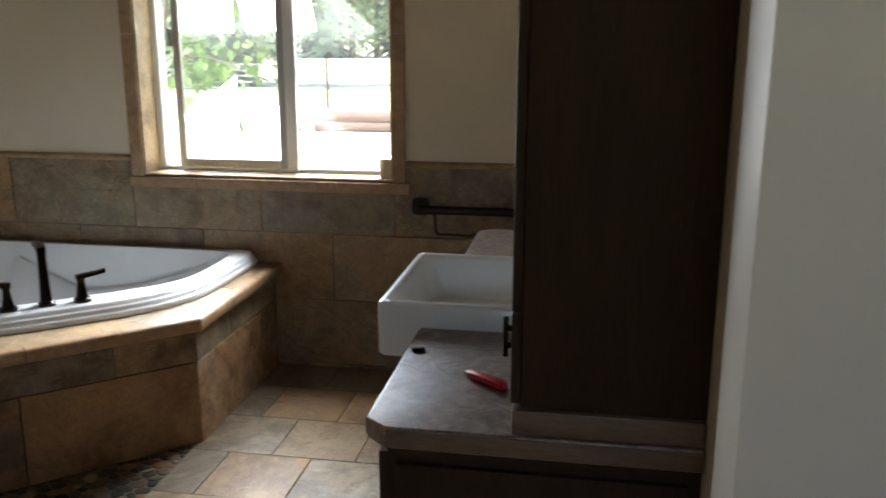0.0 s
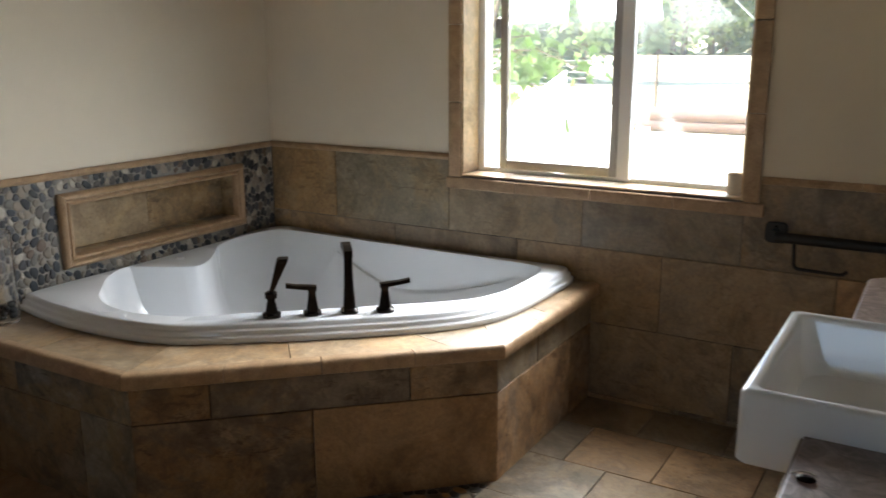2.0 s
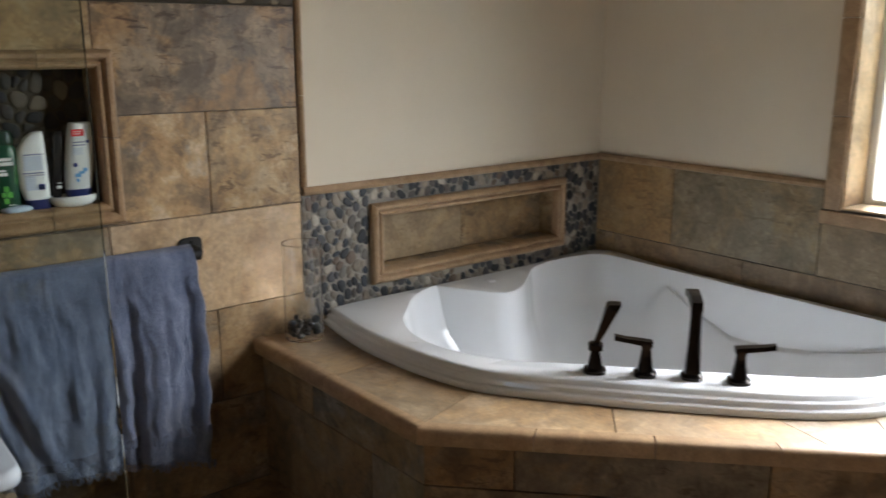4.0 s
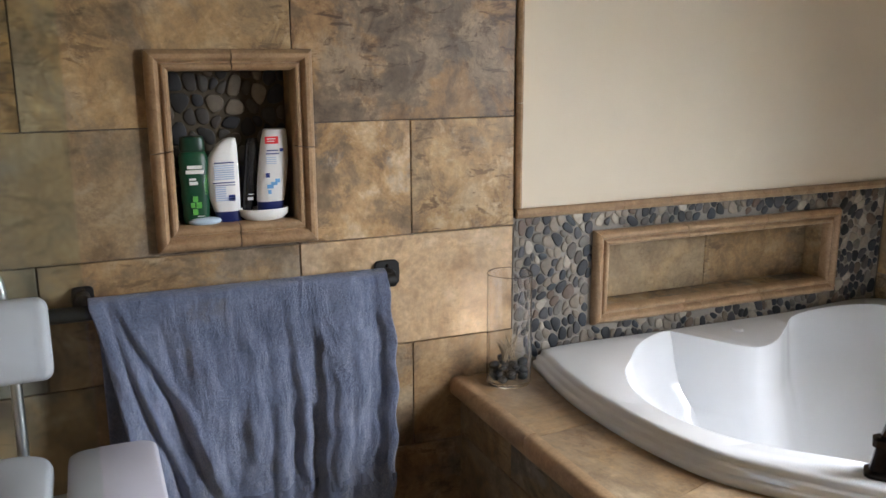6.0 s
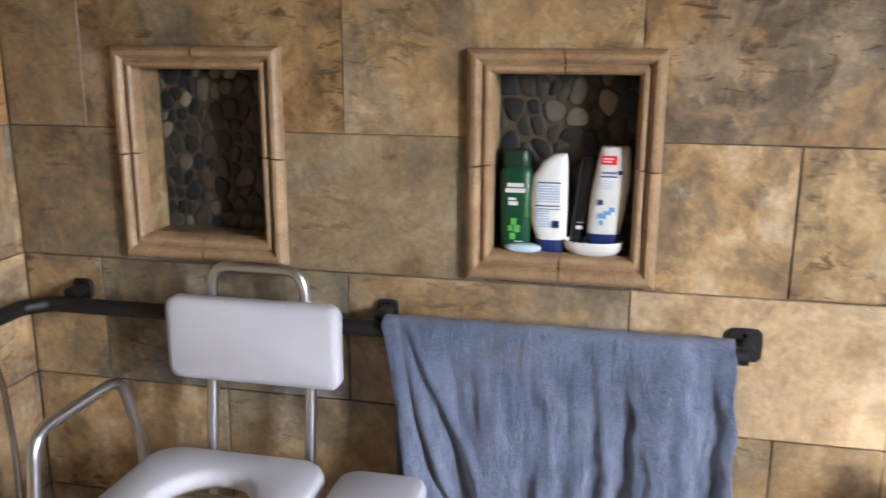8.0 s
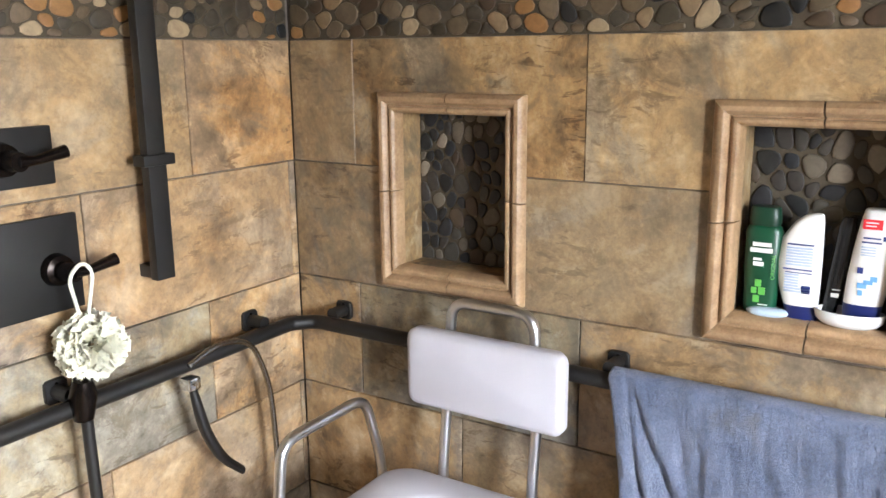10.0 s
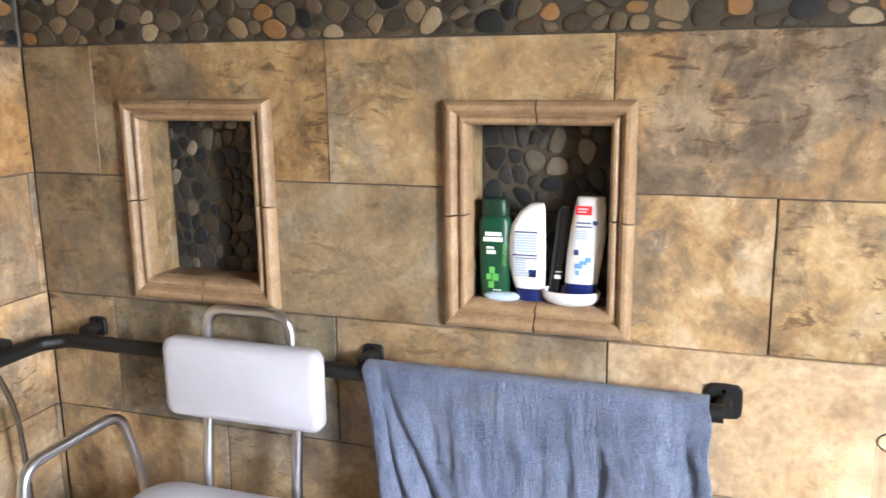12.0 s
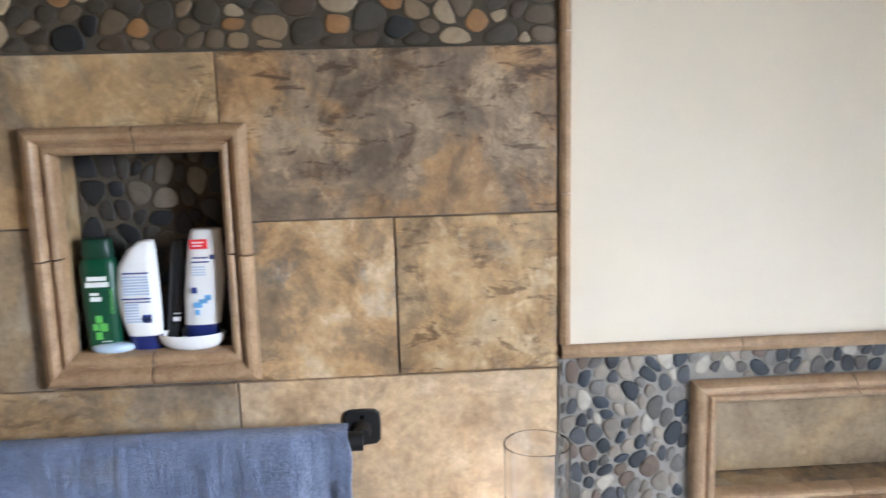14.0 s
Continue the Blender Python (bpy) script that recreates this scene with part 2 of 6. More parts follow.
def wood_like(name, dark, light, rough, stretch, scale=6.0, relief=0.2):
    m, tree, b = material(name, rough)
    place = world_place(tree, 5.0, stretch)
    c = ramp(tree, noise_of(tree, place, scale, 8, 0.65, 0.8), [(0.3, dark), (0.7, light)])
    fine = noise_of(tree, place, scale * 9, 4)
    c = mix(tree, "OVERLAY", 0.35, c, ramp(tree, fine, [(0.3, (0.3,) * 3), (0.7, (0.7,) * 3)]))
    tree.links.new(c, b.inputs["Base Color"])
    bump(tree, b, fine, relief, 0.0008)
    return m


def glass(name, color=(1, 1, 1), rough=0.0, ior=1.45):
    m, tree, b = material(name, rough)
    b.inputs["Base Color"].default_value = (*color, 1)
    b.inputs["Transmission Weight"].default_value = 1.0
    b.inputs["IOR"].default_value = ior
    return m


def laminate():
    """Brown stone-look worktop: mottled, half gloss."""
    m, tree, b = material("worktop_laminate", 0.4)
    b.inputs["Specular IOR Level"].default_value = 0.85
    place = world_place(tree)
    blotch = noise_of(tree, place, 22, 7, 0.65, 1.6)
    c = ramp(tree, blotch, [(0.34, (0.095, 0.066, 0.055)), (0.5, (0.2, 0.144, 0.122)), (0.64, (0.32, 0.24, 0.205))])
    tree.links.new(c, b.inputs["Base Color"])
    bump(tree, b, noise_of(tree, place, 120, 3), 0.15, 0.001)
    return m


def terry():
    m, tree, b = material("terry_cloth", 0.95)
    place = world_place(tree)
    c = ramp(tree, noise_of(tree, place, 9, 6, 0.7), [(0.3, (0.082, 0.108, 0.19)), (0.7, (0.205, 0.243, 0.37))])
    loops = noise_of(tree, place, 210, 4, 0.75)
    c = mix(tree, "OVERLAY", 0.6, c, ramp(tree, loops, [(0.35, (0.25,) * 3), (0.65, (0.75,) * 3)]))
    stain = noise_of(tree, place, 5.5, 3, 0.5, 0.6)
    c = mix(tree, "MIX", ramp(tree, stain, [(0.64, (0, 0, 0)), (0.72, (0.5,) * 3)]), c, (0.2, 0.16, 0.09))
    tree.links.new(c, b.inputs["Base Color"])
    b.inputs["Sheen Weight"].default_value = 0.4
    crush = noise_of(tree, world_place(tree, 0.0, (1, 1, 0.24)), 15, 6, 0.62, 0.7)
    both = tree.nodes.new("ShaderNodeMath")
    both.operation = "MULTIPLY_ADD"
    both.inputs[1].default_value = 2.6
    tree.links.new(crush, both.inputs[0])
    tree.links.new(loops, both.inputs[2])
    bump(tree, b, both.outputs[0], 1.0, 0.009)
    return m


TILE = stone_tile()
GROUT = plain("grout", (0.16, 0.135, 0.11), 0.9, grain=180, amount=0.2, relief=0.3)
# darkened for the shade in the niches and high in the shower
GROUT_DARK = plain("shaded_pebble_grout", (0.07, 0.054, 0.034), 0.9, grain=150, amount=0.25, relief=0.4)
GROUT_GREY = plain("pebble_grout", (0.27, 0.245, 0.21), 0.9, grain=150, amount=0.2, relief=0.4)
PAINT = plain("cream_wall_paint", (0.69, 0.6, 0.465), 0.75, grain=220, amount=0.05, relief=0.25, depth=0.0008, big=1.5)
WHITE_PAINT = plain("white_trim_paint", (0.74, 0.71, 0.66), 0.5, grain=120, amount=0.04, relief=0.1)
# unseen surface, darkened only to reduce bounced light in the room
CEILING = plain("low_bounce_ceiling", (0.32, 0.28, 0.23), 0.9, grain=150, amount=0.04, relief=0.3)
TRIM = wood_like("travertine_trim", (0.265, 0.16, 0.083), (0.45, 0.3, 0.168), 0.42, (1, 1, 1), 17, 0.5)
PEBBLE_GREY = pebble_stone("grey_river_pebble", [(0.0, (0.022, 0.024, 0.027)), (0.16, (0.06, 0.06, 0.062)), (0.3, (0.15, 0.135, 0.115)), (0.42, (0.2, 0.165, 0.125)), (0.52, (0.028, 0.034, 0.042)), (0.66, (0.09, 0.078, 0.064)), (0.76, (0.27, 0.225, 0.17)), (0.85, (0.13, 0.09, 0.062)), (0.93, (0.4, 0.35, 0.28))])
PEBBLE_WARM = pebble_stone("brown_river_pebble", [(0.0, (0.045, 0.034, 0.02)), (0.13, (0.1, 0.07, 0.038)), (0.28, (0.05, 0.04, 0.027)), (0.39, (0.012, 0.012, 0.011)), (0.49, (0.25, 0.125, 0.042)), (0.58, (0.12, 0.085, 0.05)), (0.72, (0.3, 0.225, 0.135)), (0.82, (0.06, 0.037, 0.02)), (0.91, (0.2, 0.135, 0.072))])
# mixed stones, their colours darkened further for the niche's shade
PEBBLE_NICHE = pebble_stone("shaded_mixed_pebble", [(0.0, (0.013, 0.013, 0.012)), (0.22, (0.05, 0.044, 0.035)), (0.36, (0.095, 0.076, 0.054)), (0.46, (0.015, 0.016, 0.018)), (0.64, (0.06, 0.041, 0.026)), (0.76, (0.12, 0.098, 0.07)), (0.86, (0.036, 0.03, 0.025)), (0.94, (0.2, 0.165, 0.12))])
ACRYLIC = plain("white_acrylic", (0.72, 0.73, 0.74), 0.06, grain=20, amount=0.015, relief=0.0)
CERAMIC = plain("white_fireclay", (0.76, 0.755, 0.74), 0.12, grain=20, amount=0.02, relief=0.0)
BRONZE = plain("dark_bronze", (0.019, 0.0145, 0.0125), 0.26, 0.85, grain=60, amount=0.25, relief=0.1)
BLACK = plain("black_iron", (0.007, 0.0065, 0.006), 0.5, 0.0, grain=90, amount=0.2, relief=0.15)
CHROME = plain("polished_chrome", (0.75, 0.75, 0.75), 0.1, 1.0, grain=60, amount=0.03, relief=0.0)
ALUMINIUM = plain("brushed_aluminium", (0.62, 0.62, 0.63), 0.3, 1.0, grain=150, amount=0.08, relief=0.1)
VINYL = plain("white_window_vinyl", (0.78, 0.78, 0.76), 0.4, grain=40, amount=0.03, relief=0.0)
VINYL_GREY = plain("grey_sash_rail", (0.42, 0.42, 0.42), 0.45, grain=60, amount=0.06, relief=0.0)
# the white sash vinyl with its tan light put into the colour
VINYL_TAN = plain("tan_lit_vinyl", (0.6, 0.56, 0.47), 0.45, grain=60, amount=0.04, relief=0.0)
ESPRESSO = wood_like("espresso_wood", (0.036, 0.02, 0.012), (0.054, 0.03, 0.019), 0.6, (6, 6, 0.7), 5, 0.12)
PLINTH_WOOD = wood_like("brown_counter_edge", (0.1, 0.062, 0.038), (0.19, 0.125, 0.08), 0.45, (1, 6, 6), 5, 0.15)
ESPRESSO.node_tree.nodes["Principled BSDF"].inputs["Specular IOR Level"].default_value = 0.12
LAMINATE = laminate()
TERRY = terry()
TERRY_BAND = plain("woven_towel_band", (0.11, 0.125, 0.18), 0.85, grain=300, amount=0.2, relief=0.5)
CHROME_DARK = plain("dark_chrome_hose", (0.3, 0.29, 0.28), 0.25, 1.0, grain=60, amount=0.1, relief=0.0)
PAD = plain("grey_white_vinyl_pad", (0.51, 0.495, 0.54), 0.5, grain=260, amount=0.04, relief=0.2)
RUBBER = plain("grey_rubber", (0.2, 0.2, 0.2), 0.8)
GLASS = glass("clear_glass")
GLASS_EDGE = glass("green_edge_glass", (0.86, 0.95, 0.92))

# ---- the large structure ----
XL, YW, YS, TOP = -3.165, 3.86, 0.345, 2.45
LEFT = Plane((XL, 0, 0), (0, 1, 0), (0, 0, 1))  # u = y, faces +x
FAR = Plane((0, YW, 0), (1, 0, 0), (0, 0, 1))  # faces -y: w = u x v = -y
SHOWER = Plane((0, YS, 0), (-1, 0, 0), (0, 0, 1))  # faces +y, u = -x
FLOOR = Plane((0, 0, 0), (1, 0, 0), (0, 1, 0))
# niches: y0, y1, z0, z1 of the clear opening and of the outer moulding
NICHE_A = (0.682, 0.981, 0.988, 1.366)
NICHE_B = (1.49, 1.783, 0.99, 1.364)
NICHE_T = (2.722, 3.602, 0.642, 0.838)
OUTER_A = (0.632, 1.031, 0.933, 1.414)
OUTER_B = (1.437, 1.832, 0.932, 1.413)
OUTER_T = (2.668, 3.645, 0.595, 0.886)


def left_hole(n, grow=0.0):
    return (n[0] - grow, n[1] + grow, n[2] - grow, n[3] + grow)


WINDOW = (-2.092, -0.93, 0.88, 2.1)

wall_left = structure("wall_west", slab(LEFT, 0.2, 4.07, 0, TOP, -0.16, -0.01, [left_hole(n, 0.008) for n in (NICHE_A, NICHE_B, NICHE_T)]), GROUT, "wall behind slate tile, pebbles and niches", "wall")
wall_far = structure("wall_north", slab(FAR, XL - 0.01, 0.22, 0, TOP, -0.2, -0.01, [WINDOW]), GROUT, "window wall behind slate tile wainscot", "wall")
wall_shower = structure("wall_south", slab(SHOWER, 1.75, 3.175, 0, TOP, -0.14, -0.01), GROUT, "shower end wall behind slate tile", "wall")
structure("wall_paint_west", slab(LEFT, 2.418, YW + 0.0018, 0.955, TOP, -0.0095, -0.002), PAINT, "cream painted drywall above the pebble border", "wall")
structure("wall_paint_north", slab(FAR, XL - 0.0018, 0.1, 0.955, TOP, -0.0095, -0.002, [(-2.1, -0.92, 0.5, 2.11)]), PAINT, "cream painted drywall round the window", "wall")
structure("wall_east", box(0.1, 0.22, 1.15, YW - 0.002, 0, TOP), PAINT, "cream painted wall behind the vanity", "wall")
structure("wall_entry", box(0.05, 1.3, 1.03, 1.148, 0, TOP, 0.004), WHITE_PAINT, "off-white painted door jamb and wall end", "wall")
structure("wall_hall_west", box(-1.9, -1.75, -1.8, 0.203, 0, TOP), PAINT, "cream painted wall beyond the shower", "wall")
structure("wall_hall_east", box(1.3, 1.42, -1.8, 1.148, 0, TOP), PAINT, "cream painted wall of the entry", "wall")
# unseen hall end; the opening is invented to let light in from behind
BACK = Plane((0, -1.8, 0), (-1, 0, 0), (0, 0, 1))
structure("wall_hall_south", slab(BACK, -1.42, 1.9, 0, TOP, -0.15, 0, [(-0.25, 0.55, 1.2, 2.05)]), PAINT, "unseen cream wall with an invented opening for fill light", "wall")
structure("ceiling", box(XL - 0.16, 1.42, -1.95, 4.06, TOP + 0.002, TOP + 0.15), CEILING, "unseen ceiling, coloured dark to cut bounce light", "ceiling")
floor = structure("floor", slab(FLOOR, XL - 0.16, 1.42, -1.95, 4.06, -0.12, -0.008), GROUT, "slate-look floor with grey grout joints", "floor")
eaves = structure("eaves", box(XL - 1.0, 2.2, 4.065, 4.62, 2.36, 2.44), WHITE_PAINT, "white roof overhang outside the window", "roof")


# ---- mouldings ----
MOULD = [(0.0, 0.0), (0.0, 0.010), (0.004, 0.019), (0.011, 0.0245), (0.019, 0.0245), (0.025, 0.019), (0.028, 0.009), (0.031, 0.009), (0.0325, 0.0145), (0.036, 0.017), (0.041, 0.0165), (0.0445, 0.013), (0.047, 0.008), (0.0495, -0.02)]


def frame_moulding(owner, plane, outer, inner):
    """A mitred moulding round an opening, two lengths a side; outer and inner are u0, u1, v0, v1."""
    (a, b, c, d), (e, f, g, h) = outer, inner
    corners_out = [(a, c), (b, c), (b, d), (a, d)]
    corners_in = [(e, g), (f, g), (f, h), (e, h)]
    for k in range(4):
        p0, p1, q0, q1 = corners_out[k], corners_out[(k + 1) % 4], corners_in[k], corners_in[(k + 1) % 4]
        long_side = max(abs(p1[0] - p0[0]), abs(p1[1] - p0[1]))
        count = max(2, round(long_side / 0.3)) if long_side > 0.3 else 1
        for i in range(count):
            rows = []
            for s in (i / count + (0.0018 / long_side if i else 0.0008), (i + 1) / count - (0.0018 / long_side if i < count - 1 else 0.0008)):
                row = []
                for depth, height in MOULD:
                    m = depth / 0.047
                    start = [p0[n] + (q0[n] - p0[n]) * m for n in (0, 1)]
                    stop = [p1[n] + (q1[n] - p1[n]) * m for n in (0, 1)]
                    row.append(plane.at(*[start[n] + (stop[n] - start[n]) * s for n in (0, 1)], height + 0.0005))
                rows.append(row)
            bm = bmesh.new()
            va, vb = [[bm.verts.new(p) for p in row] for row in rows]
            for n in range(len(MOULD) - 1):
                bm.faces.new((va[n], vb[n], vb[n + 1], va[n + 1]))
            bm.faces.new(va)
            bm.faces.new(vb[::-1])
            bmesh.ops.recalc_face_normals(bm, faces=bm.faces[:])
            part("frame_piece", smooth(bm, 35), TRIM, owner)


def bar_trim(name, length_from, length_to, profile, material, owner, pieces, axis):
    """A rounded trim bar cut into lengths; profile is an outline in the two other axes."""
    for i in range(pieces):
        s = [length_from + (length_to - length_from) * (i + o) / pieces for o in (0, 1)]
        gap = 0.001 * (1 if length_to > length_from else -1)
        bm = loft([[tuple(p[:axis]) + (v,) + tuple(p[axis:]) for p in profile] for v in (s[0] + gap, s[1] - gap)], True, True)
        part(name, smooth(bm, 35), material, owner)


def half_round(a0, a1, b0, out, n=8):
    """An outline from a0 to a1 on a wall at b0, bulging by out."""
    mid, half = (a0 + a1) / 2, (a1 - a0) / 2
    pts = [(a0, b0)]
    for k in range(n + 1):
        t = math.pi * k / n
        pts.append((mid - half * math.cos(t) ** 3 if abs(math.cos(t)) > 0.02 else mid, b0 + out * math.sin(t) ** 0.5 if 0 < k < n else b0 + out * 0.25))
    pts.append((a1, b0))
    return pts


# ---- tiles ----
TINTS = [(0.8, 0.88, 0.97), (1.2, 1.02, 0.82), (1.0, 0.97, 0.92), (0.95, 0.9, 0.84), (1.1, 1.05, 0.98), (0.82, 0.82, 0.83), (0.9, 0.86, 0.78), (0.74, 0.75, 0.76), (1.0, 0.93, 0.83)]
FLOOR_TINTS = [(1.0, 0.82, 0.64), (0.74, 0.78, 0.84), (0.95, 0.88, 0.8), (0.88, 0.74, 0.6), (0.82, 0.82, 0.82), (1.05, 0.84, 0.6)]
tile_meshes = {}
dice = random.Random(7)


def tile(plane, owner, u0, u1, v0, v1, holes=(), tint=None, thick=0.010, name="tile", joint=0.0016):
    """One tile: a chamfered plate, or a cut one where an opening takes a piece of it."""
    a, b, c, d = u0 + joint, u1 - joint, v0 + joint, v1 - joint
    cut = [h for h in holes if h[0] < b and h[1] > a and h[2] < d and h[3] > c]
    if cut:
        if not cells(a, b, c, d, cut):
            return None
        ob = part(name, slab(plane, a, b, c, d, -thick, 0, cut), TILE, owner)
    else:
        key = (round(b - a, 4), round(d - c, 4), tuple(round(x, 3) for x in (*plane.u, *plane.v)), thick)
        if key not in tile_meshes:
            w, h, e = b - a, d - c, 0.0018
            bm = bmesh.new()
            flat = Plane((0, 0, 0), plane.u, plane.v)
            low = [bm.verts.new(flat.at(x, y, -thick)) for x, y in ((0, 0), (w, 0), (w, h), (0, h))]
            mid = [bm.verts.new(flat.at(x, y, -e)) for x, y in ((0, 0), (w, 0), (w, h), (0, h))]
            top = [bm.verts.new(flat.at(x, y, 0)) for x, y in ((e, e), (w - e, e), (w - e, h - e), (e, h - e))]
            bm.faces.new(top)
            for k in range(4):
                n = (k + 1) % 4
                bm.faces.new((low[k], low[n], mid[n], mid[k]))
                bm.faces.new((mid[k], mid[n], top[n], top[k]))
            mesh = bpy.data.meshes.new(name)
            bm.to_mesh(mesh)
            bm.free()
            mesh.materials.append(TILE)
            tile_meshes[key] = mesh
        ob = new(name, tile_meshes[key])
        ob.location = plane.at(a, c, 0)
        ob.parent = owner
        if owner is not None:
            ob.matrix_parent_inverse = Matrix.Translation(-parent_place(owner))
    k = dice.uniform(0.88, 1.08)
    base = tint or dice.choice(TINTS)
    busy = base[3] if len(base) > 3 else (0.25 + 0.5 * ((k * 61.7) % 1) if plane is FAR else 0.15 + 0.4 * ((k * 61.7) % 1) if plane is FLOOR else 0.5 + 0.5 * ((k * 61.7) % 1))
    if plane is FLOOR and tint is None:
        base = FLOOR_TINTS[int(k * 977) % len(FLOOR_TINTS)]
    ob.color = (*(min(1.4, x * k) if tint is None else x for x in base[:3]), busy)
    return ob


def tile_field(plane, owner, u0, u1, rows, width, holes=(), tints=None):
    """Rows of (v0, v1, a joint's u); tiles of that width, cut at the ends. tints: {(row, column): tint}, columns counted from u0."""
    for r, (v0, v1, joint) in enumerate(rows):
        first = joint - math.ceil((joint - u0) / width - 1e-6) * width
        column, u = 0, first
        while u < u1 - 0.004:
            a, b = max(u, u0), min(u + width, u1)
            if b - a > 0.012:
                tile(plane, owner, a, b, v0, v1, holes, (tints or {}).get((r, column)))
                column += 1
            u += width


# ---- pebble mosaics ----
def clip_polygon(poly, px, py, nx, ny):
    out = []
    for i, p in enumerate(poly):
        q = poly[(i + 1) % len(poly)]
        dp, dq = (p[0] - px) * nx + (p[1] - py) * ny, (q[0] - px) * nx + (q[1] - py) * ny
        if dp <= 0:
            out.append(p)
        if (dp < 0 < dq) or (dq < 0 < dp):
            s = dp / (dp - dq)
            out.append((p[0] + (q[0] - p[0]) * s, p[1] + (q[1] - p[1]) * s))
    return out


def pebble_field(plane, owner, u0, u1, v0, v1, size, long_u, holes, material, seed, gap=0.0022, single=300, base=0.0, dome=1.0):
    """Flat river pebbles packed over a rectangle; size is their mean breadth, long_u how much longer they are along u (or v if under 1)."""
    rnd = random.Random(seed)
    su, sv = size * long_u**0.5, size / long_u**0.5
    points, tries = [], 0

    def lean(u, v):
        """Which way the stones lie at a place."""
        return 1.9 * noise.noise((u * 16 + seed * 3.1, v * 16, seed * 1.7))

    def metric(du, dv, a):
        c, s = math.cos(a), math.sin(a)
        x, y = (du * c + dv * s) / su, (dv * c - du * s) / sv
        return x * x + y * y, ((x / su) * c - (y / sv) * s, (x / su) * s + (y / sv) * c)

    while tries < 6000:
        p = (rnd.uniform(u0, u1), rnd.uniform(v0, v1), rnd.choice((0.35, 0.6, 0.8, 0.95, 1.1)))
        tries += 1
        a = lean(p[0], p[1])
        if all(abs(p[0] - q[0]) + abs(p[1] - q[1]) > 3 * size or metric(p[0] - q[0], p[1] - q[1], a)[0] > (p[2] + q[2]) * 0.5 for q in points):
            points.append(p)
    rest, made = bmesh.new(), 0
    for p in points:
        if any(h[0] - 0.003 < p[0] < h[1] + 0.003 and h[2] - 0.003 < p[1] < h[3] + 0.003 for h in holes):
            continue
        poly = [(max(u0, p[0] - 2 * size), max(v0, p[1] - 2 * size)), (min(u1, p[0] + 2 * size), max(v0, p[1] - 2 * size)), (min(u1, p[0] + 2 * size), min(v1, p[1] + 2 * size)), (max(u0, p[0] - 2 * size), min(v1, p[1] + 2 * size))]
        tilt = rnd.uniform(-0.5, 0.5)
        for q in points:
            du, dv = q[0] - p[0], q[1] - p[1]
            if q is p or abs(du) > 3 * size or abs(dv) > 3 * size:
                continue
            nu, nv = metric(du, dv, lean(p[0] + du / 2, p[1] + dv / 2))[1]
            share = p[2] ** 0.5 / (p[2] ** 0.5 + q[2] ** 0.5)
            poly = clip_polygon(poly, p[0] + du * share, p[1] + dv * share, nu, nv)
            if len(poly) < 3:
                break
        for h in holes:
            if h[0] - su < p[0] < h[1] + su and h[2] - sv < p[1] < h[3] + sv:
                if p[0] <= h[0]:
                    poly = clip_polygon(poly, h[0], 0, 1, 0)
                elif p[0] >= h[1]:
                    poly = clip_polygon(poly, h[1], 0, -1, 0)
                elif p[1] <= h[2]:
                    poly = clip_polygon(poly, 0, h[2], 0, 1)
                else:
                    poly = clip_polygon(poly, 0, h[3], 0, -1)
        if len(poly) < 3:
            continue
        cx, cy = sum(q[0] for q in poly) / len(poly), sum(q[1] for q in poly) / len(poly)
        ring = []
        for a in range(14):
            t = 2 * math.pi * (a + tilt) / 14
            dx, dy = math.cos(t) * size, math.sin(t) * size
            reach = 3.0
            for i, q in enumerate(poly):
                r = poly[(i + 1) % len(poly)]
                ex, ey = r[0] - q[0], r[1] - q[1]
                det = dx * ey - dy * ex
                if abs(det) > 1e-12:
                    s = ((q[0] - cx) * ey - (q[1] - cy) * ex) / det
                    if s > 0:
                        reach = min(reach, s)
            ring.append((dx * reach, dy * reach))
        ring = [((ring[i - 1][0] + 3 * ring[i][0] + ring[(i + 1) % 14][0]) / 5, (ring[i - 1][1] + 3 * ring[i][1] + ring[(i + 1) % 14][1]) / 5) for i in range(14)]
        mean = sum(math.hypot(*q) for q in ring) / 14
        if mean < 0.006:
            continue
        shrink = (mean - gap) / mean * rnd.uniform(0.96, 1.04)
        top = rnd.uniform(0.0025, 0.0045)
        separate = made < single
        bm = bmesh.new() if separate else rest
        rows = [[bm.verts.new(plane.at(cx + x * shrink * k, cy + y * shrink * k, base + h * top)) for x, y in ring] for k, h in ((1.0, -0.4), (0.99, 0.45), (0.955, 0.85), (0.86, 1.0))]
        peak = bm.verts.new(plane.at(cx, cy, base + top * dome))
        for a, b in zip(rows, rows[1:]):
            for k in range(14):
                bm.faces.new((a[k], a[(k + 1) % 14], b[(k + 1) % 14], b[k])).smooth = True
        for k in range(14):
            bm.faces.new((rows[-1][k], rows[-1][(k + 1) % 14], peak)).smooth = True
        if separate:
            part("pebble", bm, material, owner)
        made += 1
    if len(rest.verts):
        tagged(part("pebbles", rest, material, owner), "", "", "", "stuff")
    else:
        rest.free()


# ---- window ----
window = thing("window_1", (-1.51, 3.95, 0.88), "white sliding window, one sash drawn half open", "window", "", "structure")
wx0, wx1, wz0, wz1 = WINDOW
lining = 0.008
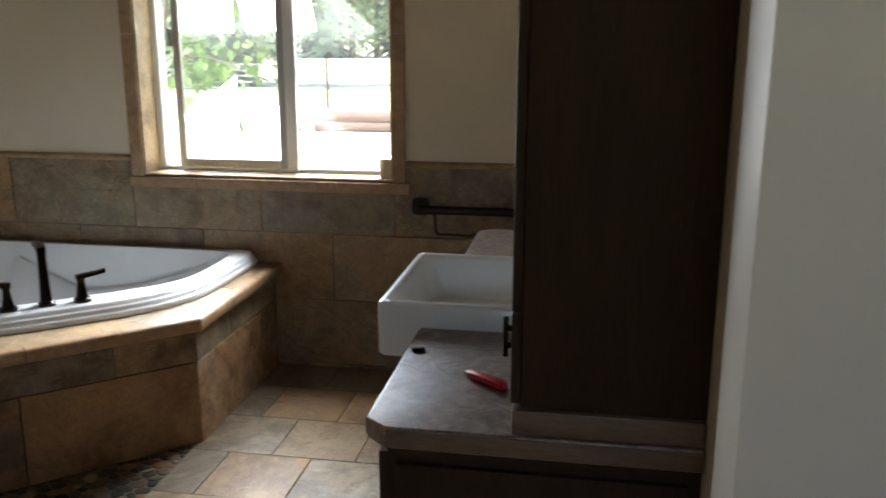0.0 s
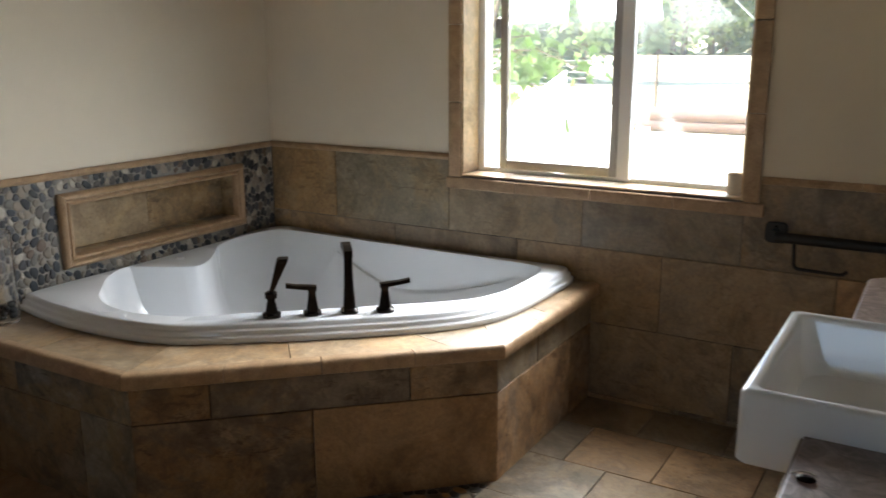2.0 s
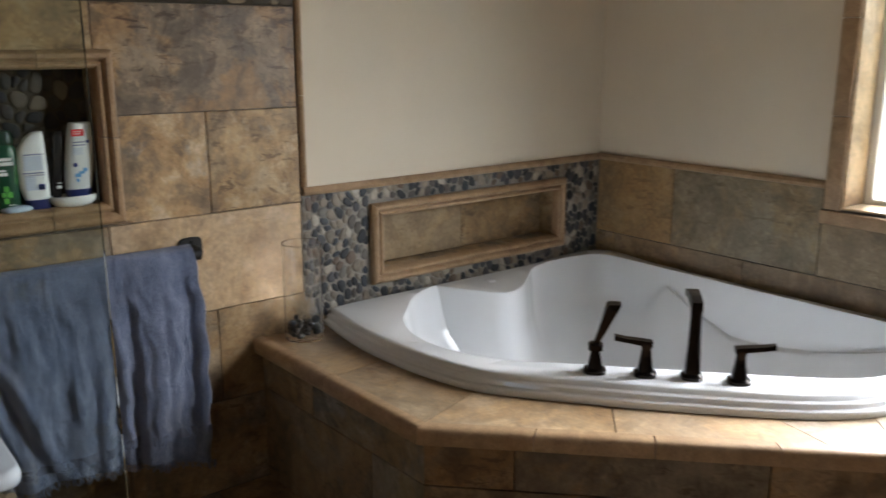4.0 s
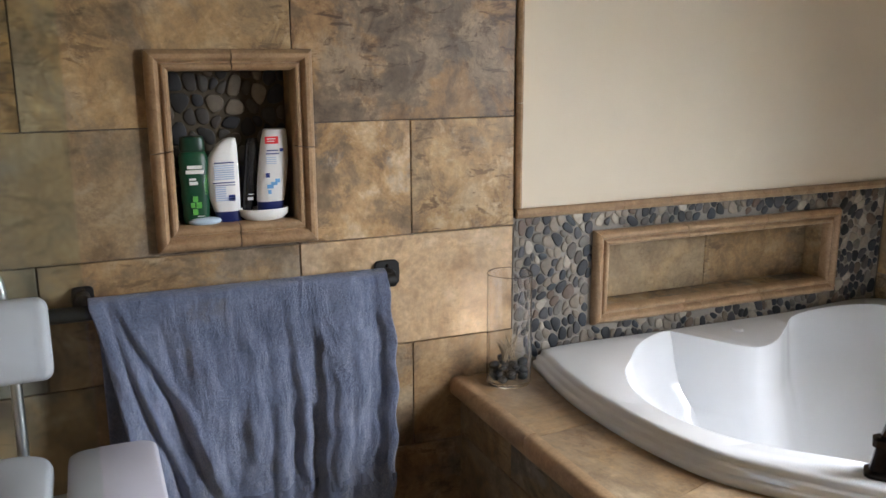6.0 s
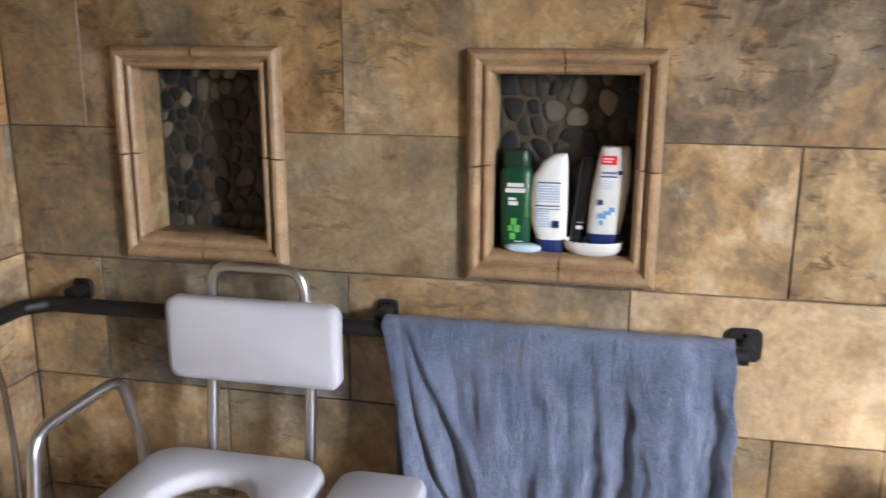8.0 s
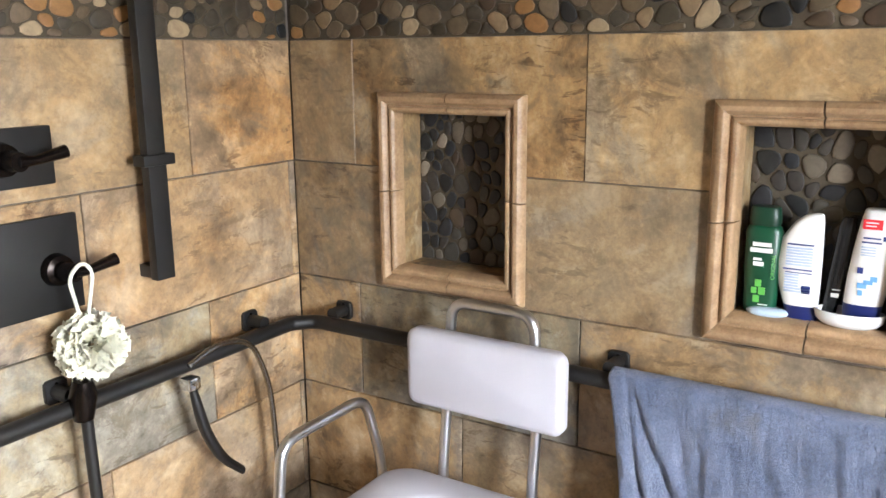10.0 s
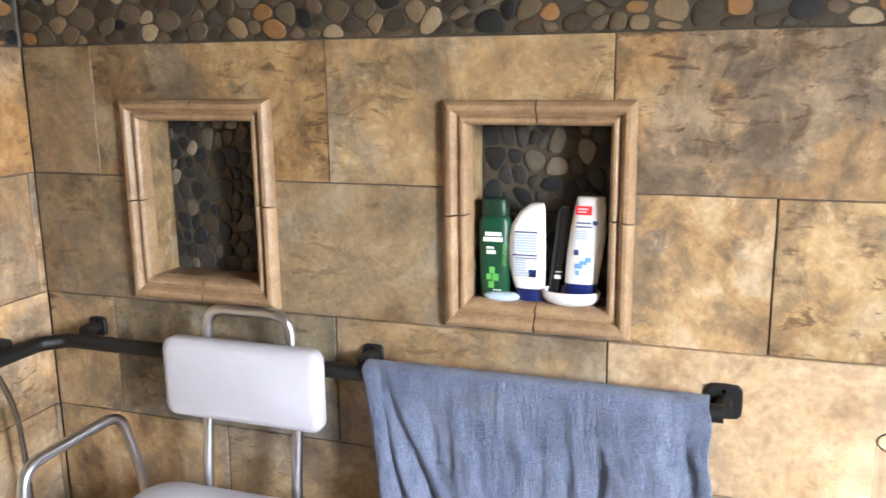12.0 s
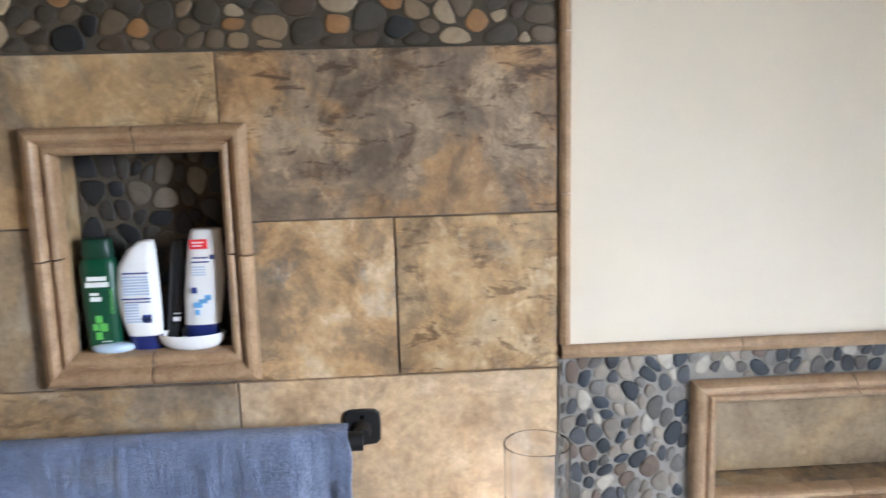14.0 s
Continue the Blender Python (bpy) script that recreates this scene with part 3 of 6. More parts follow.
# pale tile, tinted lighter still for the strong daylight the lamps miss here
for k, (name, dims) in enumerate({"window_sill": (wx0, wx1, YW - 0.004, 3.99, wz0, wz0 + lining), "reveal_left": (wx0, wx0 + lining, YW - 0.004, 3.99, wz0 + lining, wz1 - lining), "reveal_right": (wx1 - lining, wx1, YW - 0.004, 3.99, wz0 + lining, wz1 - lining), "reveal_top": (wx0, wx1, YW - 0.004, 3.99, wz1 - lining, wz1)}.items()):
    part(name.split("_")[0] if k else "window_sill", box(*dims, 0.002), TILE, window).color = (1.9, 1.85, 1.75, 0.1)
casing = [(-2.15, -2.092, 0.876, 1.19), (-2.15, -2.092, 1.192, 1.505), (-2.15, -2.092, 1.507, 2.155), (-0.93, -0.872, 0.876, 1.19), (-0.93, -0.872, 1.192, 1.505), (-0.93, -0.872, 1.507, 2.155)]
for x0, x1, z0, z1 in casing:
    part("casing_piece", box(x0, x1, YW - 0.016, YW + 0.004, z0, z1, 0.006), TRIM, window)
for i in range(4):
    x0 = -2.16 + i * 0.3275
    part("sill_nosing", box(x0, x0 + 0.3265, YW - 0.022, YW - 0.004, 0.826, 0.8745, 0.008, 3), TRIM, window)
part("casing_piece", box(-2.092, -0.93, YW - 0.016, YW + 0.004, 2.102, 2.155, 0.006), TRIM, window)


def pane_frame(owner, name, x0, x1, y0, y1, z0, z1, stiles, material):
    left, right, low, high = stiles
    for dims in ((x0, x0 + left, y0, y1, z0, z1), (x1 - right, x1, y0, y1, z0, z1), (x0 + left, x1 - right, y0, y1, z0, z0 + low), (x0 + left, x1 - right, y0, y1, z1 - high, z1)):
        part(name, box(*dims, 0.003), material, owner)


pane_frame(window, "window_frame", -2.084, -0.938, 3.99, 4.06, 0.888, 2.092, (0.03, 0.03, 0.018, 0.03), VINYL)
bm = bmesh.new()
for dims in ((-1.968, -1.935, 0.908, 2.07), (-1.935, -1.478, 0.908, 0.945), (-1.935, -1.478, 2.035, 2.07)):
    add_box(bm, dims[0], dims[1], 3.965, 3.993, dims[2], dims[3], 0.003)
sash = part("sash", smooth(bm), VINYL_TAN, window, "tan-lit sliding sash frame")
part("meeting_stile", box(-1.478, -1.448, 3.965, 3.993, 0.908, 2.07, 0.004), VINYL_GREY, sash)
part("meeting_stile", box(-1.446, -1.392, 3.962, 3.99, 0.9, 2.08, 0.006), VINYL, sash)
part("latch", box(-1.985, -1.966, 3.948, 3.968, 1.45, 1.53, 0.005), VINYL_GREY, sash)
for name, x0, x1, y in (("pane", -1.937, -1.476, 3.98), ("pane", -1.392, -0.966, 4.03)):
    pane = part(name, box(x0, x1, y - 0.002, y + 0.002, 0.905, 2.07), GLASS, window)
    pane.visible_shadow = False

# added translucent sheet outside the frame: lays a little glare haze over the view
HAZE, tree, b = material("glare_haze", 0.8)
b.inputs["Base Color"].default_value = (0.8, 0.82, 0.8, 1)
thin, clear, veil, whole = (tree.nodes.new("ShaderNode" + k) for k in ("BsdfTranslucent", "BsdfTransparent", "MixShader", "MixShader"))
thin.inputs["Color"].default_value = (0.86, 0.88, 0.86, 1)
veil.inputs[0].default_value, whole.inputs[0].default_value = 0.6, 0.08
tree.links.new(b.outputs[0], veil.inputs[1])
tree.links.new(thin.outputs[0], veil.inputs[2])
tree.links.new(clear.outputs[0], whole.inputs[1])
tree.links.new(veil.outputs[0], whole.inputs[2])
tree.links.new(whole.outputs[0], [n for n in tree.nodes if n.type == "OUTPUT_MATERIAL"][0].inputs["Surface"])
part("insect_screen", box(-2.08, -0.94, 4.066, 4.067, 0.89, 2.09), HAZE, window, "added pale sheet that lays glare haze over the view").visible_shadow = False

# ---- bath deck ----
deck = thing("bath_deck", (-2.3, 3.2, 0), "slate-tiled corner bath surround with a bullnose edge", "bath surround", "", "")
DECK = [(XL + 0.001, 2.212), (-2.302, 2.226), (-1.462, 3.026), (-1.462, YW - 0.001)]
SKIRT = [(XL + 0.001, 2.236), (-2.312, 2.25), (-1.486, 3.036), (-1.486, YW - 0.001)]
for (x0, y0), (x1, y1) in zip(SKIRT, SKIRT[1:]):
    n = Vector((y0 - y1, x1 - x0)).normalized()
    part("core", prism([(x0 + n.x * q, y0 + n.y * q) for q in (0.01,)] + [(x1 + n.x * 0.01, y1 + n.y * 0.01), (x1 + n.x * 0.04, y1 + n.y * 0.04), (x0 + n.x * 0.04, y0 + n.y * 0.04)], 0.0, 0.466), GROUT, deck)
    d = Vector((x1 - x0, y1 - y0, 0))
    length, d = d.length, d.normalized()
    face = Plane((x0, y0, 0), d, (0, 0, 1))
    joint = 0.617 if length < 1.0 else 0.54
    # end face: pinkish and bluish window light is put into its tile tints
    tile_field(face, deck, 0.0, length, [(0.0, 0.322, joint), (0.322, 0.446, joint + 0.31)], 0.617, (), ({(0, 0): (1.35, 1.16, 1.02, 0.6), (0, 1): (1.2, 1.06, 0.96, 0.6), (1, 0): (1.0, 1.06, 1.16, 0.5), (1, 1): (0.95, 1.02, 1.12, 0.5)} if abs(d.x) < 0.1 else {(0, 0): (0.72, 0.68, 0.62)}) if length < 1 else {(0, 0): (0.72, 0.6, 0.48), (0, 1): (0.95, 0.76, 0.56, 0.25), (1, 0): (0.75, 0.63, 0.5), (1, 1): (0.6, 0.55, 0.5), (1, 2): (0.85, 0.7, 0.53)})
# bullnose edge, mitred at the corners
NOSE = [(-0.030, -0.048), (0.0, -0.048), (0.006, -0.045), (0.009, -0.036), (0.009, -0.016), (0.006, -0.006), (-0.001, 0.0), (-0.012, 0.002), (-0.03, 0.002)]


def offset_line(line, out):
    """The polyline pushed sideways (to the right of its course)."""
    pts = [Vector(p).to_2d() for p in line]
    res = []
    for i, p in enumerate(pts):
        normals = []
        for a, b in ((i - 1, i), (i, i + 1)):
            if 0 <= a and b < len(pts):
                t = (pts[b] - pts[a]).normalized()
                normals.append(Vector((t.y, -t.x)))
        n = sum(normals, Vector((0, 0))).normalized()
        res.append(p + n * (out / n.dot(normals[0])))
    return res


for k in range(3):
    parts = 2 if k == 0 else (4 if k == 1 else 3)
    for i in range(parts):
        rows = []
        for s in (i / parts + 0.0012, (i + 1) / parts - 0.0012):
            row = []
            for out, up in NOSE:
                line = offset_line(DECK, out)
                p = line[k].lerp(line[k + 1], s)
                row.append((p.x, p.y, 0.494 + up))
            rows.append(row)
        part("bullnose_piece", smooth(loft(rows, True, True), 35), TRIM, deck)
# deck tiles, cut along the edge
deck_line = offset_line(DECK, -0.031)
mid = [deck_line[0], deck_line[0].lerp(deck_line[1], 0.52), deck_line[1], deck_line[1].lerp(deck_line[2], 0.42), deck_line[1].lerp(deck_line[2], 0.86), deck_line[2], deck_line[2].lerp(deck_line[3], 0.45), deck_line[3]]
inner_line = [Vector(p) for p in ((XL + 0.01, 2.54), (-2.75, 2.475), (-2.4, 2.535), (-2.12, 2.74), (-1.83, 2.985), (-1.64, 3.2), (-1.6, 3.45), (-1.62, YW - 0.005))]
deck_tints = [(1.05, 0.98, 0.9), (1.05, 0.98, 0.9), (1.3, 1.2, 1.1), (1.25, 1.15, 1.05), (1.05, 1.06, 1.1), (1.0, 1.02, 1.08), (0.95, 0.9, 0.85)]
for i in range(7):
    quad = [mid[i], mid[i + 1], inner_line[i + 1], inner_line[i]]
    c = sum(quad, Vector((0, 0))) / 4
    ob = part("tile", prism([tuple(c + (q - c) * (1 - 0.0016 / (q - c).length)) for q in quad], 0.468, 0.494), TILE, deck)
    ob.color = (*deck_tints[i], 0.35)

# ---- corner bath ----
OUTER = [(-3.155, 2.5), (-3.08, 2.452), (-2.9, 2.424), (-2.766, 2.42), (-2.587, 2.432), (-2.4, 2.474), (-2.267, 2.553), (-2.14, 2.648), (-2.008, 2.75), (-1.792, 2.94), (-1.69, 3.045), (-1.62, 3.145), (-1.575, 3.26), (-1.556, 3.4), (-1.548, 3.56), (-1.545, 3.7), (-1.547, 3.8), (-1.57, 3.845), (-1.66, 3.852), (-2.2, 3.852), (-2.8, 3.852), (-3.155, 3.852), (-3.158, 3.4), (-3.158, 2.9)]
BASIN = [(-2.955, 2.675), (-3.045, 2.765), (-3.108, 2.875), (-3.105, 2.95), (-3.03, 3.0), (-2.915, 3.025), (-2.885, 3.09), (-2.92, 3.18), (-3.0, 3.29), (-3.075, 3.39), (-3.108, 3.52), (-3.1, 3.68), (-3.05, 3.775), (-2.9, 3.79), (-2.5, 3.785), (-2.1, 3.785), (-1.8, 3.782), (-1.685, 3.765), (-1.645, 3.7), (-1.638, 3.56), (-1.645, 3.4), (-1.68, 3.28), (-1.76, 3.175), (-1.9, 3.045), (-2.08, 2.885), (-2.24, 2.745), (-2.4, 2.6), (-2.56, 2.535), (-2.72, 2.535), (-2.86, 2.59)]


def closed_spline(points, count, heart):
    """Evenly turned points on a closed smooth line, seen from the point heart."""
    pts = [Vector(p) for p in points]
    n, dense = len(pts), []
    for i in range(n):
        a, b, c, d = pts[i - 1], pts[i], pts[(i + 1) % n], pts[(i + 2) % n]
        for s in (j / 12 for j in range(12)):
            dense.append(0.5 * (2 * b + (c - a) * s + (2 * a - 5 * b + 4 * c - d) * s * s + (3 * b - a - 3 * c + d) * s**3))
    turn = [(math.atan2(p.y - heart[1], p.x - heart[0]), p) for p in dense]
    turn.sort(key=lambda q: q[0])
    angles = [q[0] for q in turn]
    xs, ys = [q[1].x for q in turn], [q[1].y for q in turn]
    want = [-math.pi + 2 * math.pi * (k + 0.5) / count for k in range(count)]
    return [Vector((float(np.interp(w, angles, xs, period=2 * math.pi)), float(np.interp(w, angles, ys, period=2 * math.pi)))) for w in want]


HEART = (-2.3, 3.28)
N = 240
outer, basin = closed_spline(OUTER, N, HEART), closed_spline(BASIN, N, HEART)
FOOT = [(-2.72, 2.86), (-2.86, 3.0), (-2.78, 3.15), (-2.86, 3.35), (-2.82, 3.55), (-2.55, 3.6), (-2.1, 3.58), (-1.9, 3.5), (-1.88, 3.36), (-2.0, 3.22), (-2.25, 3.0), (-2.45, 2.84), (-2.6, 2.8)]
foot = closed_spline(FOOT, N, HEART)
heart = Vector(HEART)


def inward(line, by):
    return [p + (heart - p).normalized() * by for p in line]


rings = []
for by, z in ((0.004, 0.4945), (0.0, 0.498), (0.0, 0.513), (0.003, 0.517), (0.009, 0.519), (0.011, 0.522), (0.012, 0.531), (0.015, 0.535), (0.021, 0.537), (0.0235, 0.54), (0.026, 0.549), (0.032, 0.5535), (0.042, 0.555)):
    rings.append([(p.x, p.y, z) for p in inward(outer, by)])
for s, z in ((0.985, 0.555), (0.997, 0.554), (1.0, 0.551)):
    rings.append([tuple(a.lerp(b, s)) + (z,) for a, b in zip(inward(outer, 0.042), basin)])
SIDE = ((0.01, 0.542), (0.025, 0.525), (0.07, 0.46), (0.125, 0.4), (0.17, 0.372), (0.23, 0.35), (0.3, 0.326), (0.36, 0.3), (0.5, 0.24), (0.7, 0.17), (0.86, 0.12), (0.95, 0.1), (1.0, 0.096))


def crease_height(p):
    """Height of the crease under the window: it swings down from the back lobe and up again to the end of the bath."""
    if p.y < 3.5:
        return 0.56
    return float(np.interp(p.x, [-2.95, -2.87, -2.73, -2.58, -2.41, -2.28, -2.1, -1.9, -1.7, -1.64], [0.56, 0.555, 0.5, 0.425, 0.362, 0.365, 0.395, 0.45, 0.52, 0.56]))


def side_level(a, b, n):
    """Level n of the basin's side between rim point a and floor point b."""
    s0, z0 = SIDE[n]
    low = crease_height(a)
    weight = min(1.0, max(0.0, (0.55 - low) / 0.05))
    if weight:
        if n < 5:
            s1, z1 = 0.03 * n / 4, 0.546 + (low - 0.546) * n / 4
        elif n < 8:
            s1, z1 = ((0.045, low - 0.006), (0.13, low - 0.011), (0.155, low - 0.02))[n - 5]
        else:
            f = (n - 7) / 5
            s1, z1 = 0.155 + 0.845 * f, 0.096 + (low - 0.116) * (1 - f) ** 1.5
        s0, z0 = s0 + (s1 - s0) * weight, z0 + (z1 - z0) * weight
    return tuple(a.lerp(b, s0)) + (z0,)


for n in range(len(SIDE)):
    rings.append([side_level(a, b, n) for a, b in zip(basin, foot)])
bath = thing("corner_bathtub", (-2.35, 3.2, 0.4945), "glossy white acrylic corner bathtub with moulded backrests", "bathtub")
part("shell", smooth(loft(rings, False, True), 50), ACRYLIC, bath)
part("air_button", lathe([(0.0, 0.0), (0.02, 0.0), (0.02, 0.004), (0.016, 0.008), (0.0, 0.009)], (-3.035, 3.125, 0.5545), 20), ACRYLIC, bath)

# ---- floor tiles and wall tiles ----
P = 0.308
Y0 = 1.785
floor_rows = [(2.98 + 0.31 * k, 2.98 + 0.31 * (k + 1), -1.04 if k % 2 else -0.88) for k in range(-16, 3)]
tile_field(FLOOR, floor, XL, 1.3, floor_rows, 0.315, [(XL, -1.9, -2.0, 0.2), (-2.15, -1.5, 1.85, 3.0)])

holes = [left_hole(n, -0.02) for n in (OUTER_A, OUTER_B)]
deck_hole = [(2.238, 3.9, 0, 0.47)]
BAND = (5 * P, 5 * P + 0.16)
tile_field(LEFT, wall_left, YS, 2.405, [(0.0, P, Y0), (P, 2 * P, Y0 + P)], 0.617, deck_hole, {(1, 3): (0.95, 0.86, 0.74), (1, 2): (1.0, 0.9, 0.76)})
tile_field(LEFT, wall_left, YS, 2.405, [(2 * P, 3 * P, Y0)], 0.617, (), {(0, 3): (1.55, 1.48, 1.42, 0.25), (0, 2): (1.0, 0.94, 0.86)})
# this course ends in two half tiles
tile(LEFT, wall_left, Y0 + P, 2.405, 3 * P, 4 * P, (), (1.32, 1.26, 1.12))
tile(LEFT, wall_left, Y0, Y0 + P, 3 * P, 4 * P, holes, (1.26, 1.2, 1.12))
tile_field(LEFT, wall_left, YS, Y0, [(3 * P, 4 * P, Y0 - 0.31)], 0.617, holes, {(0, 1): (0.88, 0.87, 0.85), (0, 0): (0.72, 0.71, 0.7)})
tile_field(LEFT, wall_left, YS, 2.405, [(4 * P, 5 * P, Y0)], 0.617, holes, {(0, 3): (1.0, 0.86, 0.7), (0, 2): (1.15, 1.07, 0.92), (0, 1): (1.02, 0.92, 0.76), (0, 0): (0.8, 0.76, 0.7)})
tile_field(LEFT, wall_left, YS, 2.405, [(BAND[1], BAND[1] + P, Y0 + P), (BAND[1] + P, BAND[1] + 2 * P, Y0), (BAND[1] + 2 * P, TOP, Y0 + P)], 0.617)
tile_field(SHOWER, wall_shower, 1.75, -XL, [(0, P, 2.84), (P, 2 * P, 2.53), (2 * P, 3 * P, 2.84), (3 * P, 4 * P, 2.525), (4 * P, 5 * P, 2.82), (BAND[1], BAND[1] + P, 2.53), (BAND[1] + P, BAND[1] + 2 * P, 2.82), (BAND[1] + 2 * P, TOP, 2.53)], 0.617, (), {(2, 1): (0.9, 1.0, 1.08), (2, 2): (1.25, 1.12, 0.95), (1, 1): (1.1, 1.05, 1.0), (1, 2): (1.1, 1.06, 1.02), (3, 2): (1.1, 1.0, 0.9), (4, 2): (1.2, 0.98, 0.74), (4, 1): (1.0, 0.92, 0.8)})
W0 = 0.635
cas = [(-2.14, -0.88, 0.84, 2.13), (XL, -1.5, 0, 0.465)]
tile_field(FAR, wall_far, XL, 0.1, [(0.0, W0 - 2 * P + 0.001, -1.21), (W0 - 2 * P + 0.002, W0 - P, -1.54), (W0 - P, W0, -1.21)], 0.617, cas, {(2, 3): (0.98, 0.88, 0.72), (2, 2): (0.72, 0.72, 0.74)})
tile_field(FAR, wall_far, XL, 0.1, [(W0, W0 + 0.312, -1.54)], 0.617, cas, {(0, 0): (1.0, 0.87, 0.66, 0.45), (0, 1): (0.84, 0.87, 0.82, 0.5), (0, 2): (0.86, 0.84, 0.76, 0.4), (0, 3): (0.66, 0.72, 0.82, 0.3), (0, 4): (0.7, 0.68, 0.66), (0, 5): (0.66, 0.66, 0.68)})

# ---- trims along the walls ----
trim_north = tagged(new("trim"), "brown stone cap trim on the wainscot", "trim", "", "structure")
cap = [(y, z) for z, y in half_round(0.944, 0.972, YW, -0.016)]
bar_trim("trim_piece", XL, -2.152, cap, TRIM, trim_north, 3, 0)
bar_trim("trim_piece", -0.87, 0.1, cap, TRIM, trim_north, 3, 0)
trim_west = tagged(new("trim"), "brown stone cap trim above the pebble border", "trim", "", "structure")
bar_trim("trim_piece", 2.408, YW - 0.016, [(x, z) for z, x in half_round(0.942, 0.97, XL, 0.016)], TRIM, trim_west, 4, 1)
trim_edge = tagged(new("trim"), "brown stone edge trim beside the shower tile", "trim", "", "structure")
bar_trim("trim_piece", 0.971, TOP, [(x, y) for y, x in half_round(2.404, 2.426, XL, 0.014)], TRIM, trim_edge, 5, 2)

# ---- niches ----
for name, clear, outer_n, text in (("shower_niche", NICHE_A, OUTER_A, "empty recessed shower niche with moulded stone frame and pebble back"), ("shower_niche", NICHE_B, OUTER_B, "recessed shower niche with moulded stone frame, holding bottles"), ("bath_niche", NICHE_T, OUTER_T, "long recessed bath niche with moulded stone frame")):
    y0, y1, z0, z1 = clear
    niche = thing(name, (XL, (y0 + y1) / 2, z0), text, "wall niche", "", "structure")
    back = XL - 0.098
    # the recess's shade is put into the back's grout and stones
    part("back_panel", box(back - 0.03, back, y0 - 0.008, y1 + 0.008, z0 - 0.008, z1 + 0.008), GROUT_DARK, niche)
    for dims in ((back, XL, y0 - 0.007, y0, z0, z1), (back, XL, y1, y1 + 0.007, z0, z1), (back, XL, y0 - 0.007, y1 + 0.007, z0 - 0.007, z0), (back, XL, y0 - 0.007, y1 + 0.007, z1, z1 + 0.007)):
        part("lining_tile", box(*dims), TILE, niche).color = (0.9, 0.88, 0.8, 1)
    if name == "bath_niche":
        inner_plane = Plane((back + 0.008, 0, 0), (0, 1, 0), (0, 0, 1))
        tile(inner_plane, niche, 3.165, y1, z0, z1, (), (0.85, 0.78, 0.64), 0.008)
        tile(inner_plane, niche, y0, 3.165, z0, z1, (), (1.05, 1.0, 0.86, 0.3), 0.008)
    else:
        inner_plane = Plane((back, 0, 0), (0, 1, 0), (0, 0, 1))
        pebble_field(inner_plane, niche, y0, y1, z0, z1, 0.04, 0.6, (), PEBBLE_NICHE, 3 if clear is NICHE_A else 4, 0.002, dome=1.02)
    frame_moulding(niche, LEFT, left_hole(outer_n), left_hole(clear))

# ---- pebble borders ----
backing = structure("pebble_border_backing", slab(LEFT, 2.405, YW, 0.47, 0.944, -0.0095, -0.003, [left_hole(NICHE_T, 0.01)]), GROUT_GREY, "grey grout bed of the pebble border", "wall")
th = left_hole(OUTER_T)
pebble_field(LEFT, backing, 2.408, YW - 0.003, 0.495, 0.943, 0.0285, 0.55, [th], PEBBLE_GREY, 11, 0.001, 300, -0.003, 1.01)
band_w = structure("pebble_band_backing", slab(LEFT, YS + 0.004, 2.405, BAND[0], BAND[1], -0.0095, -0.004), GROUT_DARK, "grout bed of the pebble band in the shower", "wall")
pebble_field(LEFT, band_w, YS + 0.004, 2.403, BAND[0] + 0.002, BAND[1] - 0.002, 0.043, 1.6, (), PEBBLE_WARM, 21, 0.0018, 300, -0.004, 1.03)
band_s = structure("pebble_band_backing", slab(SHOWER, 1.75, -XL - 0.004, BAND[0], BAND[1], -0.0095, -0.004), GROUT_DARK, "grout bed of the pebble band in the shower", "wall")
pebble_field(SHOWER, band_s, 1.75, -XL - 0.004, BAND[0] + 0.002, BAND[1] - 0.002, 0.043, 1.6, (), PEBBLE_WARM, 22, 0.0018, 300, -0.004, 1.03)

pan = structure("shower_floor", slab(FLOOR, -2.15, -1.5, 1.85, 3.0, -0.0075, -0.002), GROUT, "pebble-set shower floor beside the bath", "floor")
pebble_field(FLOOR, pan, -2.148, -1.502, 1.852, 2.998, 0.042, 1.4, (), PEBBLE_WARM, 33, 0.0018, 300, -0.002)

# ---- vanity ----
vanity = thing("vanity_cabinet", (-0.15, 2.28, 0), "dark espresso vanity base cabinet under the worktop", "cabinet")
for a, b, top in ((1.535, 2.003, 0.821), (2.004, 2.482, 0.785), (2.483, 3.02, 0.821)):
    part("body", box(-0.405, 0.099, a, b, 0.09, top), ESPRESSO, vanity)
part("plinth", box(-0.34, 0.09, 1.56, 3.0, 0.0, 0.09), ESPRESSO, vanity)
for i, (a, b) in enumerate(((1.545, 2.0), (2.49, 3.01))):
    door = part("door", box(-0.424, -0.406, a, b, 0.12, 0.80, 0.004), ESPRESSO, vanity)
    y = b - 0.05 if i == 0 else a + 0.05
    part("handle", tube(rounded([(-0.424, y, 0.6), (-0.452, y, 0.6), (-0.452, y, 0.74), (-0.424, y, 0.74)], 0.012), 0.006, 8), BRONZE, door)
part("end_panel", box(-0.39, 0.08, 1.522, 1.536, 0.13, 0.79, 0.003), ESPRESSO, vanity)
C = 0.035
worktop = thing("worktop", (-0.2, 2.28, 0.822), "mottled brown laminate worktop with clipped corners", "worktop")
outline = [(0.098, 1.508), (-0.44 + C, 1.508), (-0.442, 1.508 + C), (-0.442, 2.006), (-0.06, 2.006), (-0.06, 2.481), (-0.442, 2.481), (-0.442, 3.05 - C), (-0.44 + C, 3.05), (0.098, 3.05)]
part("top", prism(outline, 0.824, 0.862, 0.004), LAMINATE, worktop)
